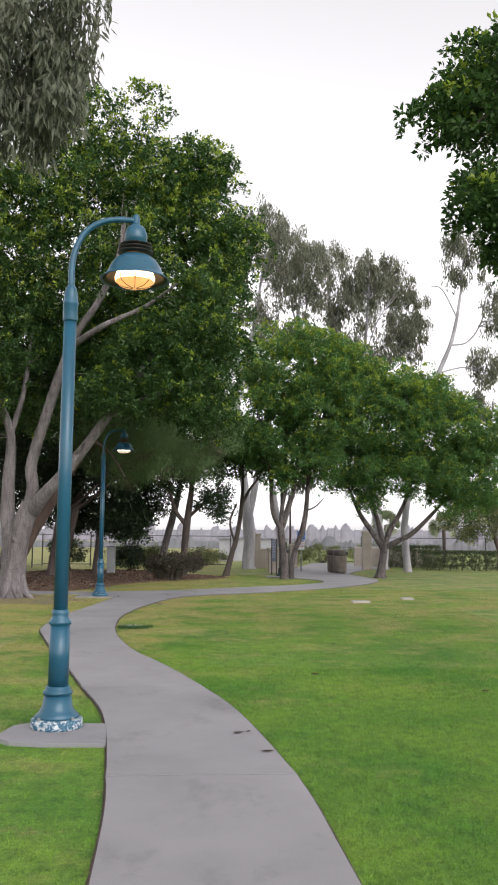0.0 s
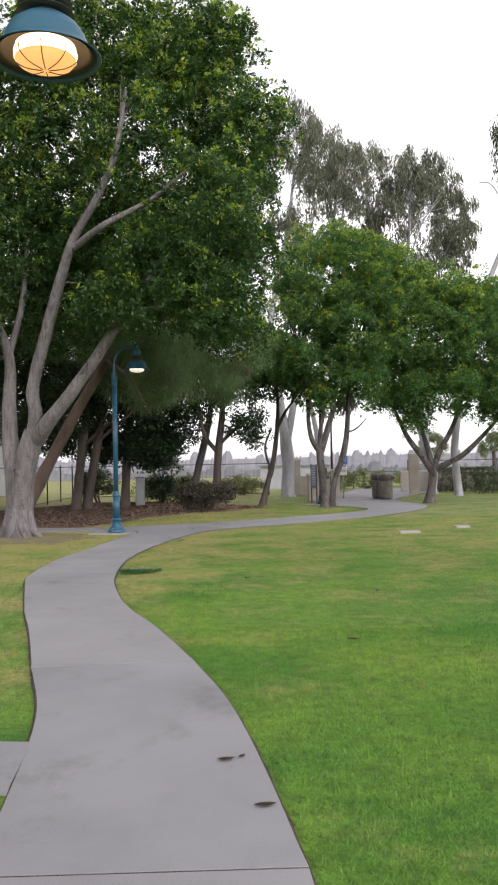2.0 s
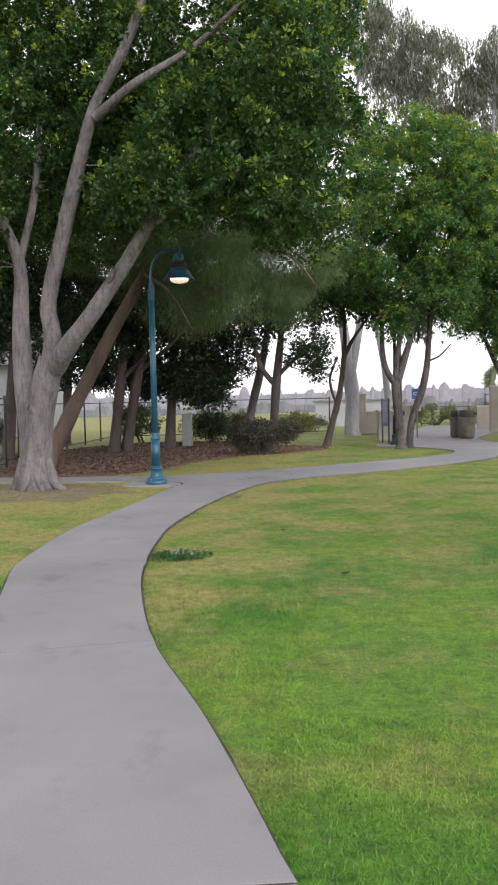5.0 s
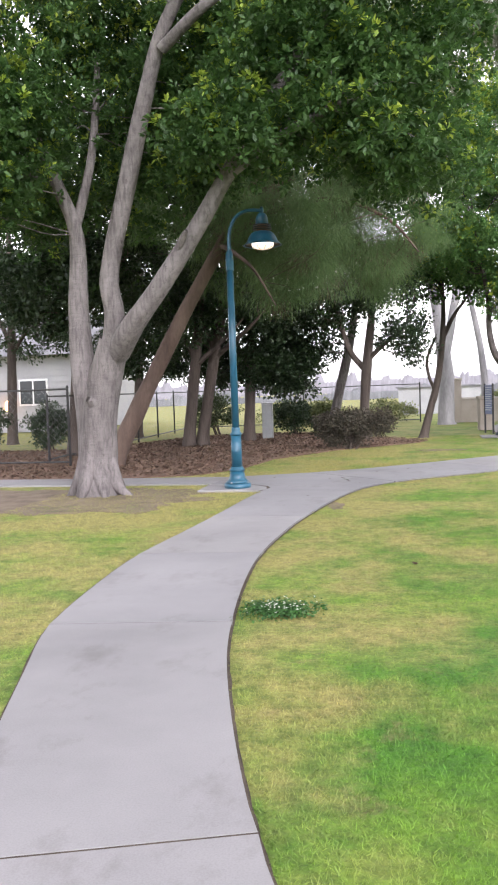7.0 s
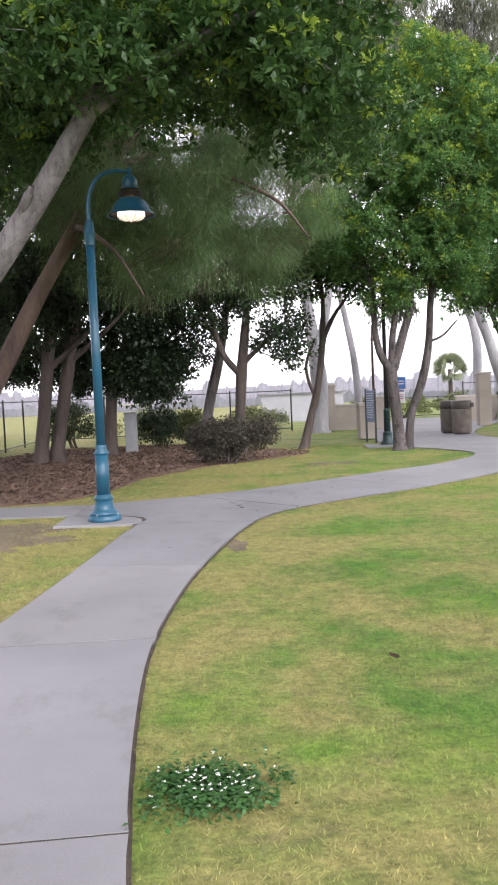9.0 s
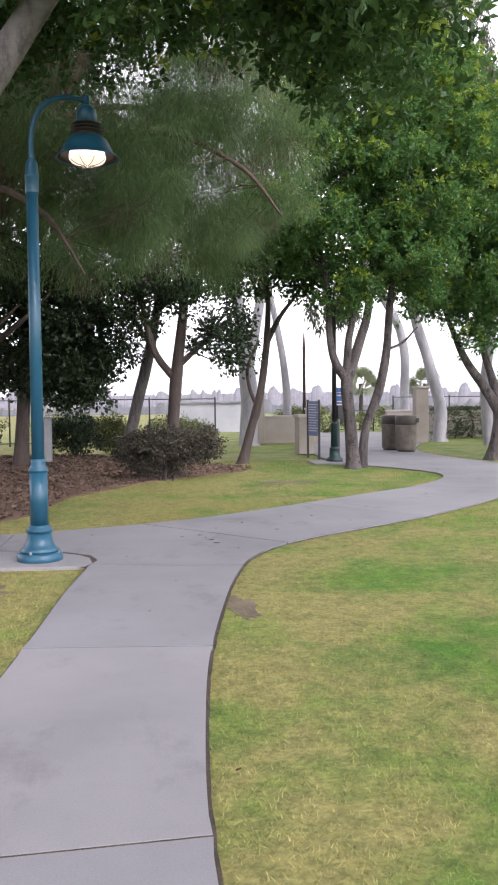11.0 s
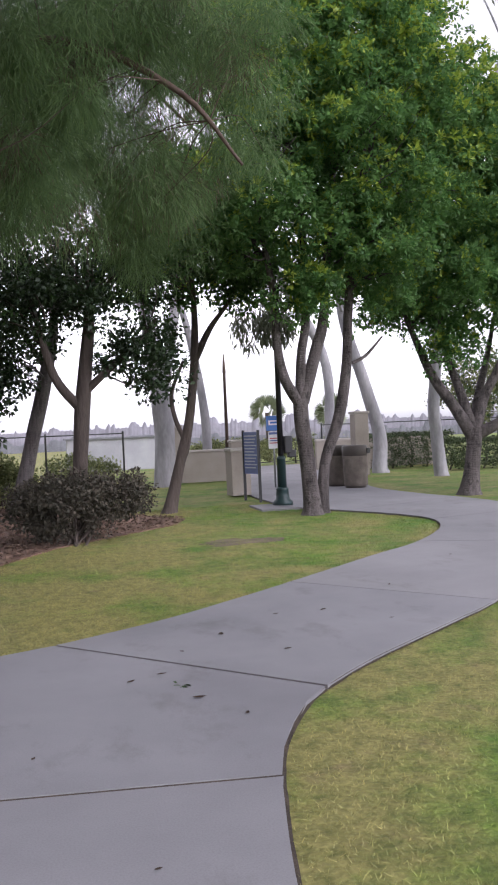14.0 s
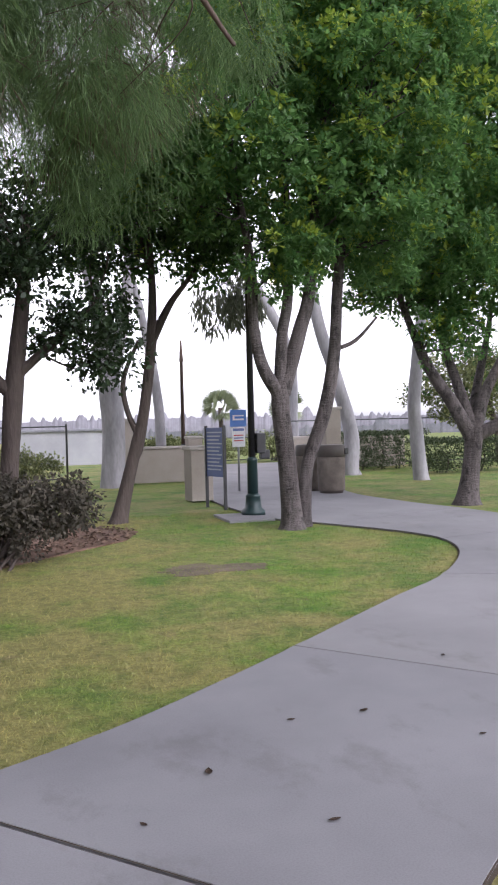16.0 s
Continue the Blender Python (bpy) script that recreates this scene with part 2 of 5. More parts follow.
GALV = plain("galvanised_steel", (0.3, 0.31, 0.32), 0.45, 0.5)
FENCE_DARK = plain("weathered_fence_steel", (0.07, 0.072, 0.075), 0.6, 0.2)
HOUSE_WALL = mottled("pale_grey_siding", (0.3, 0.3, 0.32), (0.38, 0.38, 0.39), 0.8, 30.0, 0.8, 0.2, 0.004)
HOUSE_ROOF = mottled("grey_roof_shingles", (0.16, 0.16, 0.18), (0.26, 0.26, 0.28), 1.0, 14.0, 0.9, 0.5, 0.02)
GLASS = plain("dark_window_glass", (0.03, 0.035, 0.04), 0.08)
# Aerial haze is put into the pale violet greys of these two.
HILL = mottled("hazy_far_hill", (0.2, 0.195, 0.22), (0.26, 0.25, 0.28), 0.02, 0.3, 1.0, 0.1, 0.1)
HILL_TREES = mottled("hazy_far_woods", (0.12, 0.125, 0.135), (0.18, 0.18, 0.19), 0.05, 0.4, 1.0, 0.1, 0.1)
PALM_LEAF = leafy("palm_fronds", (0.14, 0.17, 0.1), (0.24, 0.26, 0.16), 0.2)


# ---------------------------------------------------------------- builders
def thing(name, x, y, z=0.0, turn=0.0, label="", category="", group="", kind=""):
    e = new(name)
    e.empty_display_size = 0.2
    e.matrix_basis = pose(x, y, z, 0, 0, turn)
    return tagged(e, label, category, group, kind)


def mesh_ob(name, me, parent=None, label="", category="", group="", kind=""):
    ob = new(name, me)
    if parent is not None:
        ob.parent = parent
    return tagged(ob, label, category, group, kind)


def part(name, bm, material, parent=None, label="", smooth=False, **tags):
    me = bpy.data.meshes.new(name)
    bmesh.ops.recalc_face_normals(bm, faces=bm.faces)
    bm.to_mesh(me)
    bm.free()
    me.materials.append(material)
    if smooth:
        for p in me.polygons:
            p.use_smooth = True
    return mesh_ob(name, me, parent, label, **tags)


def array_mesh(name, verts, faces, materials, index=None, smooth=False):
    """A mesh from arrays: verts (n, 3), faces (m, k)."""
    me = bpy.data.meshes.new(name)
    k = faces.shape[1]
    me.vertices.add(len(verts))
    me.vertices.foreach_set("co", np.ascontiguousarray(verts, dtype=np.float32).ravel())
    me.loops.add(faces.size)
    me.loops.foreach_set("vertex_index", np.ascontiguousarray(faces, dtype=np.int32).ravel())
    me.polygons.add(len(faces))
    me.polygons.foreach_set("loop_start", np.arange(0, faces.size, k, dtype=np.int32))
    for m in materials:
        me.materials.append(m)
    if index is not None:
        me.polygons.foreach_set("material_index", np.asarray(index, dtype=np.int32))
    if smooth:
        me.polygons.foreach_set("use_smooth", np.ones(len(faces), dtype=bool))
    me.update(calc_edges=True)
    return me


def box(bm, x0, y0, z0, x1, y1, z1, bevel=0.0):
    r = bmesh.ops.create_cube(bm, size=1.0)
    vs = r["verts"]
    for v in vs:
        v.co = Vector(((x0 + x1) / 2 + v.co.x * (x1 - x0), (y0 + y1) / 2 + v.co.y * (y1 - y0), (z0 + z1) / 2 + v.co.z * (z1 - z0)))
    if bevel:
        edges = list({e for v in vs for e in v.link_edges})
        bmesh.ops.bevel(bm, geom=edges, offset=bevel, segments=2, affect="EDGES", profile=0.6)
    return bm


def boxed(name, dims, material, parent, label="", bevel=0.01):
    return part(name, box(bmesh.new(), *dims, bevel), material, parent, label)


def lathe(profile, sides=28, flutes=0.0):
    """A turned body from (radius, height) pairs; closed at both ends."""
    bm = bmesh.new()
    rings = []
    for r, z in profile:
        ring = []
        for i in range(sides):
            a = 2 * math.pi * i / sides
            rr = r * (1 + flutes * math.cos(a * sides / 2))
            ring.append(bm.verts.new((rr * math.cos(a), rr * math.sin(a), z)))
        rings.append(ring)
    for a, b in zip(rings, rings[1:]):
        for i in range(sides):
            j = (i + 1) % sides
            bm.faces.new((a[i], a[j], b[j], b[i]))
    bm.faces.new(rings[0])
    bm.faces.new(rings[-1])
    return bm


def smooth_line(pts, n=6):
    """Catmull-Rom through rows of numbers of any width."""
    p = np.array(pts, dtype=float)
    p = np.vstack([2 * p[0] - p[1], p, 2 * p[-1] - p[-2]])
    out = []
    for i in range(1, len(p) - 2):
        for s in range(n):
            t = s / n
            out.append(0.5 * (2 * p[i] + (p[i + 1] - p[i - 1]) * t + (2 * p[i - 1] - 5 * p[i] + 4 * p[i + 1] - p[i + 2]) * t * t
                              + (3 * p[i] - p[i - 1] - 3 * p[i + 1] + p[i + 2]) * t ** 3))
    out.append(p[-2])
    return np.array(out)


def tube_arrays(rows, sides=10, rough=0.0, n=6):
    """A round limb along rows of x, y, z, radius."""
    line = smooth_line(rows, n)
    pts, rad = line[:, :3], np.maximum(line[:, 3], 0.003)
    tan = np.gradient(pts, axis=0)
    tan /= np.linalg.norm(tan, axis=1)[:, None] + 1e-9
    side = np.cross(tan, (0.31, 0.95, 0.05))
    side /= np.linalg.norm(side, axis=1)[:, None] + 1e-9
    up = np.cross(side, tan)
    a = np.arange(sides) * 2 * np.pi / sides
    ring = np.cos(a)[None, :, None] * side[:, None, :] + np.sin(a)[None, :, None] * up[:, None, :]
    wob = np.ones((len(pts), sides))
    if rough:
        for i in range(len(pts)):
            for j in range(sides):
                d = ring[i, j]
                wob[i, j] += rough * noise.noise(Vector((d[0] * 1.6 + pts[i, 0], d[1] * 1.6 + pts[i, 1], d[2] * 1.6 + pts[i, 2] * 1.2)))
    v = pts[:, None, :] + ring * (rad[:, None] * wob)[:, :, None]
    v = v.reshape(-1, 3)
    i, j = np.meshgrid(np.arange(len(pts) - 1), np.arange(sides), indexing="ij")
    i, j = i.ravel(), j.ravel()
    k = (j + 1) % sides
    f = np.stack([i * sides + j, i * sides + k, (i + 1) * sides + k, (i + 1) * sides + j], axis=1)
    return v, f


def limbs_mesh(name, limbs, material, sides=10, rough=0.12, n=6):
    vs, fs, base = [], [], 0
    for rows in limbs:
        v, f = tube_arrays(rows, sides, rough, n)
        vs.append(v)
        fs.append(f + base)
        base += len(v)
    return array_mesh(name, np.vstack(vs), np.vstack(fs), [material], None, True)


def unit(v):
    return v / (np.linalg.norm(v, axis=1)[:, None] + 1e-9)


def lobe_points(rng, lobes):
    """Bough centres in a set of lobes (centre, radii, count, share of the lobe left hollow)."""
    out = []
    for c, r, n, hollow in lobes:
        d = unit(rng.normal(size=(n, 3)))
        k = (hollow ** 3 + (1 - hollow ** 3) * rng.random(n)) ** (1 / 3)
        out.append(np.array(c) + d * k[:, None] * np.array(r))
    return np.vstack(out)


def foliage(rng, centres, per, spread, size, style="broad", young=0.0, crown_mid=None):
    """Leaf quads round bough centres. Returns verts, faces and a slot for the first or second leaf colour (young sets
    the second's share).
    """
    n = len(centres)
    c = np.repeat(centres, per, axis=0)
    rad = np.repeat(spread * rng.uniform(0.6, 1.35, n), per)
    d = unit(rng.normal(size=(n * per, 3)))
    k = rng.random(n * per) ** 0.45
    slot = np.zeros(n * per, dtype=int)
    if style == "tuft":
        m = 12
        k = np.repeat(rng.uniform(0.55, 1.0, n * per // m), m)
        d = np.repeat(unit(rng.normal(size=(n * per // m, 3)) + (0, 0, 0.25)), m, axis=0)
        hub = c + d * (rad * k)[:, None] * np.array((1.0, 1.0, 0.8))
        out = unit(rng.normal(size=d.shape) + d * 0.5 + (0, 0, 0.35))
        p = hub + out * (size * rng.uniform(0.1, 0.75, n * per))[:, None]
        axis = unit(out + rng.normal(size=d.shape) * 0.35 + (0, 0, -0.1))
        nrm = unit(out * 0.4 + (0, 0, 0.8) + rng.normal(size=d.shape) * 0.4)
        ln = size * rng.uniform(0.7, 1.25, n * per)
        w = ln * 0.27
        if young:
            # The second colour gathers on upper sides of tufts and high in the crown.
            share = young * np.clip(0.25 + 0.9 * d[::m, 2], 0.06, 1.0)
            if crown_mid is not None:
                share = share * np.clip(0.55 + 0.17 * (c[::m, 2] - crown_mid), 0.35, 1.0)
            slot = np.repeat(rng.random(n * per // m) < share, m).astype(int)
    elif style == "broad":
        squash = np.array((1.0, 1.0, 0.72))
        p = c + d * (rad * k)[:, None] * squash
        axis = unit(d * 0.8 + rng.normal(size=d.shape) * 0.6 + (0, 0, -0.15))
        nrm = unit(d * 0.7 + (0, 0, 0.7) + rng.normal(size=d.shape) * 0.45)
        ln = size * rng.uniform(0.65, 1.3, n * per)
        w = ln * 0.3
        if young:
            # Second colour only on the upper leaves of some boughs, more on high ones.
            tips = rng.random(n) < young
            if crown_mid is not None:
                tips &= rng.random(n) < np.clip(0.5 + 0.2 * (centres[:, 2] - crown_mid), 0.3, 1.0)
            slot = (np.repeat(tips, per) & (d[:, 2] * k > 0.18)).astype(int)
    elif style == "droop":
        p = c + d * (rad * k)[:, None] * np.array((0.75, 0.75, 1.2))
        axis = unit(rng.normal(size=d.shape) * 0.35 + (0, 0, -1.0))
        nrm = unit(rng.normal(size=d.shape))
        ln = size * rng.uniform(0.6, 1.3, n * per)
        w = ln * 0.1
    else:
        p = c + d * (rad * k)[:, None] * np.array((0.9, 0.9, 0.8))
        axis = unit(d * 0.55 + rng.normal(size=d.shape) * 0.3 + (0, 0, -0.75))
        nrm = unit(rng.normal(size=d.shape))
        ln = size * rng.uniform(0.5, 1.3, n * per)
        w = np.full(n * per, 0.0038)
        if young:
            slot = np.repeat(rng.random(n) < young, per).astype(int)
    sidev = unit(np.cross(axis, nrm)) * w[:, None]
    lift = np.cross(sidev, axis) * 0.5
    mid = p + axis * (ln * 0.5)[:, None]
    v = np.stack([p, mid + sidev + lift, p + axis * ln[:, None], mid - sidev + lift], axis=1).reshape(-1, 3)
    f = np.arange(len(v)).reshape(-1, 4)
    return v, f, slot


def twigs(rng, centres, hubs, radius=0.02):
    """Thin boughs from hub points on the limbs to the leaf clumps."""
    rows = []
    h = np.array(hubs)
    for c in centres:
        dist = np.linalg.norm(h - c, axis=1) + 0.6 * np.maximum(h[:, 2] - c[2], 0)
        b = h[np.argmin(dist)]
        if np.linalg.norm(b - c) > 1.9:
            continue
        m = (b + c) / 2 + rng.normal(size=3) * 0.12 + (0, 0, 0.1)
        rows.append([(*b, radius), (*m, radius * 0.75), (*c, radius * 0.4)])
    return rows


def tree(name, x, y, limbs, bark, lobes, per, spread, size, mats, style="broad", young=0.0, seed=1, label="", group="",
         sides=12, twig_share=0.25, twig_radius=0.02, mid=None):
    """A tree standing at x, y. Limbs and lobes are given in world metres."""
    rng = np.random.default_rng(seed)
    root = thing(name, x, y, 0, 0, label, "tree", group)
    off = np.array((x, y, 0.0))
    local = [[(a - x, b - y, c, r) for a, b, c, r in rows] for rows in limbs]
    centres = lobe_points(rng, lobes) - off
    hubs = [p for rows in local for p in smooth_line(rows, 5)[4:-3, :3]]
    share = centres[rng.random(len(centres)) < twig_share]
    v, f, base = [], [], 0
    for rows, sd, rough, cuts in [(r, sides, 0.12, 6) for r in local] + [(r, 5, 0.0, 3) for r in twigs(rng, share, hubs, twig_radius)]:
        a, b = tube_arrays(rows, sd, rough, cuts)
        v.append(a)
        f.append(b + base)
        base += len(a)
    mesh_ob("trunk", array_mesh("trunk", np.vstack(v), np.vstack(f), [bark], None, True), root)
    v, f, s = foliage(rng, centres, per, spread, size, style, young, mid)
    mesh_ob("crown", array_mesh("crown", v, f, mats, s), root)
    return root


# ---------------------------------------------------------------- the path's plan
SECTIONS = [  # left edge, right edge, joint here
    ((-0.52, -8.0), (0.9, -8.0), 1), ((-0.52, -3.0), (0.88, -3.0), 1), ((-0.52, -0.5), (0.85, -0.5), 1), ((-0.57, 2.6), (0.72, 2.6), 1), ((-0.7, 4.6), (0.57, 4.6), 0),
    ((-0.86, 5.93), (0.42, 6.02), 1), ((-1.2, 7.9), (0.02, 8.1), 0), ((-1.64, 9.3), (-0.4, 9.5), 1),
    ((-2.12, 10.8), (-0.9, 10.9), 0), ((-2.5, 11.9), (-1.45, 12.24), 1), ((-3.07, 13.75), (-1.89, 13.8), 0), ((-3.36, 14.8), (-2.11, 14.95), 1),
    ((-3.5, 16.2), (-2.27, 16.3), 0), ((-3.53, 17.3), (-2.33, 17.4), 1), ((-3.44, 18.6), (-2.29, 18.6), 0), ((-3.36, 19.8), (-2.2, 19.7), 1),
    ((-3.28, 21.4), (-1.97, 21.3), 0), ((-3.19, 22.4), (-1.78, 22.25), 1)]
EAST = [
    ((-2.75, 25.06), (-1.2, 23.43), 1), ((-1.9, 25.6), (-0.72, 23.9), 0), ((-1.15, 26.22), (0.2, 24.65), 0), ((-0.5, 26.8), (0.85, 25.2), 1),
    ((0.8, 28.0), (2.2, 26.6), 0), ((1.75, 28.85), (3.3, 28.1), 1), ((2.62, 30.05), (4.35, 30.0), 0), ((2.98, 31.1), (4.95, 31.6), 1),
    ((2.85, 32.0), (5.2, 33.0), 0), ((2.3, 33.25), (5.1, 34.4), 1), ((1.75, 34.35), (4.85, 35.8), 0), ((1.6, 37.0), (4.78, 38.4), 1),
    ((1.95, 41.0), (5.9, 42.2), 1), ((3.0, 46.0), (8.0, 47.0), 1), ((4.4, 53.0), (10.5, 53.0), 1)]
BEND = [(-1.78, 22.26), (-1.68, 22.58), (-1.54, 22.9), (-1.39, 23.18), (-1.21, 23.42)]
JUNCTION = [(-3.19, 22.41), *BEND, (-2.76, 25.05), (-3.4, 24.78), (-4.2, 24.48), (-4.2, 23.42), (-3.85, 23.22),
            (-3.5, 23.2), (-3.22, 22.98), (-3.13, 22.7)]
L1, L2 = (-1.49, 7.36), (-3.67, 22.78)


def strip(sections, n=8):
    rows = smooth_line([(*a, *b) for a, b, _ in sections], n)
    return rows[:, :2], rows[:, 2:]


def inside(poly, x, y):
    """Which of the points lie in the polygon."""
    poly = np.asarray(poly)
    hit = np.zeros(len(x), dtype=bool)
    j = len(poly) - 1
    for i in range(len(poly)):
        (xi, yi), (xj, yj) = poly[i], poly[j]
        if yi != yj:
            hit ^= ((yi > y) != (yj > y)) & (x < (xj - xi) * (y - yi) / (yj - yi) + xi)
        j = i
    return hit


MAIN_L, MAIN_R = strip(SECTIONS)
EAST_L, EAST_R = strip(EAST)
MAIN_POLY = np.vstack([MAIN_L, MAIN_R[::-1]])
EAST_POLY = np.vstack([EAST_L, EAST_R[::-1]])
BRANCH_POLY = np.array([(-4.2, 23.4), (-4.2, 24.5), (-8, 24.62), (-16, 25.1), (-40, 26.5), (-40, 25.3), (-16, 24.05), (-8, 23.55)])
PAD1 = [(-1.75, 6.83), (-1.5, 6.79), (-0.99, 6.8), (-1.09, 7.5), (-1.72, 7.54), (-1.86, 7.4), (-1.9, 7.1), (-1.85, 6.92)]
PAD2 = [(-4.25, 22.42), (-3.4, 22.38), (-3.215, 22.4), (-3.155, 22.55), (-3.2, 22.8), (-3.32, 22.98), (-3.55, 23.15), (-3.9, 23.18), (-4.25, 23.3)]
MULCH_POLY = [(-40, 26.7), (-16, 25.25), (-8, 24.75), (-6.4, 24.72), (-4.9, 25.15), (-4.3, 26.2), (-4.0, 28.4), (-3.3, 29.8), (-2.7, 30.9), (-1.85, 31.8), (-0.8, 32.9), (-0.5, 33.8),
              (-1.4, 35.2), (-3.0, 37.0), (-5.0, 40.0), (-8.5, 39.0), (-10, 33), (-40, 34)]

# ---------------------------------------------------------------- ground
rngs = np.random.default_rng(5)
gx = np.unique(np.concatenate([np.linspace(-700, -40, 14), np.linspace(-40, 30, 100), np.linspace(30, 700, 14)]))
gy = np.unique(np.concatenate([np.linspace(-200, -10, 8), np.linspace(-10, 56, 95), np.linspace(56, 900, 16)]))
GX, GY = np.meshgrid(gx, gy, indexing="ij")
GZ = np.full(GX.shape, -0.03)
GZ -= np.clip((GY - 58) / 40, 0, 1) * 2.2
gv = np.stack([GX, GY, GZ], axis=2).reshape(-1, 3)
ii, jj = np.meshgrid(np.arange(len(gx) - 1), np.arange(len(gy) - 1), indexing="ij")
ii, jj = ii.ravel(), jj.ravel()
gf = np.stack([ii * len(gy) + jj, (ii + 1) * len(gy) + jj, (ii + 1) * len(gy) + jj + 1, ii * len(gy) + jj + 1], axis=1)
mesh_ob("ground", array_mesh("ground", gv, gf, [LAWN]), None, "park lawn of green turf with dry straw patches", "lawn", kind="structure")


def flat_sheet(name, poly, z0, z1, material, **tags):
    bm = bmesh.new()
    top = [bm.verts.new((x, y, z1)) for x, y in poly]
    low = [bm.verts.new((x, y, z0)) for x, y in poly]
    bm.faces.new(top)
    for i in range(len(poly)):
        j = (i + 1) % len(poly)
        bm.faces.new((top[j], top[i], low[i], low[j]))
    return part(name, bm, material, **tags)


flat_sheet("mulch_bed", MULCH_POLY, -0.08, -0.012, MULCH, label="red-brown bark mulch bed under the trees", category="mulch", kind="structure")


def blotch(x, y, rx, ry, seed, turn=0.0):
    out = []
    for i in range(90):
        a = 2 * math.pi * i / 90
        r = 1 + 0.5 * noise.noise(Vector((math.cos(a) * 1.5, math.sin(a) * 1.5, seed))) + 0.25 * noise.noise(Vector((math.cos(a) * 6, math.sin(a) * 6, seed)))
        px, py = rx * r * math.cos(a), ry * r * math.sin(a)
        out.append((x + px * math.cos(turn) - py * math.sin(turn), y + px * math.sin(turn) + py * math.cos(turn)))
    return out


BARE = [blotch(-6.2, 21.6, 2.6, 1.5, 1.0), blotch(-1.92, 20.75, 0.1, 0.32, 2.0, 0.1), blotch(-0.3, 30.2, 0.5, 0.35, 9.0)]
THIN = BARE + [blotch(-1.6, 16.5, 0.22, 0.18, 8.0), blotch(0.4, 30.8, 0.9, 0.5, 3.0), blotch(1.2, 33.0, 1.1, 0.5, 4.0), blotch(-1.85, 17.8, 0.2, 0.45, 5.0), blotch(5.7, 34.95, 0.5, 0.45, 7.0)]
for poly in BARE:
    flat_sheet("bare_patch", poly, -0.06, -0.026, BARE_SOIL, label="bare dry soil worn into the turf", category="soil", kind="structure")


def soil_edge(name, line, side, width=0.015):
    """The bare earth that shows between slab and turf."""
    t = np.gradient(line, axis=0)
    t /= np.linalg.norm(t, axis=1)[:, None]
    nrm = np.stack([t[:, 1], -t[:, 0]], axis=1) * side
    w = np.array([width * (0.55 + 0.9 * abs(noise.noise(Vector((p[0] * 3, p[1] * 3, side))))) for p in line])
    out = line + nrm * w[:, None]
    inn = line - nrm * 0.02
    v = np.vstack([np.c_[inn, np.full(len(line), -0.018)], np.c_[out, np.full(len(line), -0.022)]])
    k = len(line)
    i = np.arange(k - 1)
    f = np.stack([i, i + 1, i + 1 + k, i + k], axis=1)
    mesh_ob(name, array_mesh(name, v, f, [EDGE_SOIL]), None, "dark bare soil along the path edge", "soil", kind="structure")


for line, s in ((smooth_line(MAIN_L, 4), -1), (smooth_line(MAIN_R, 4), 1), (smooth_line(EAST_L, 4), -1), (smooth_line(EAST_R, 4), 1), (smooth_line(BEND, 4), 1)):
    soil_edge("soil_edge", line, s)


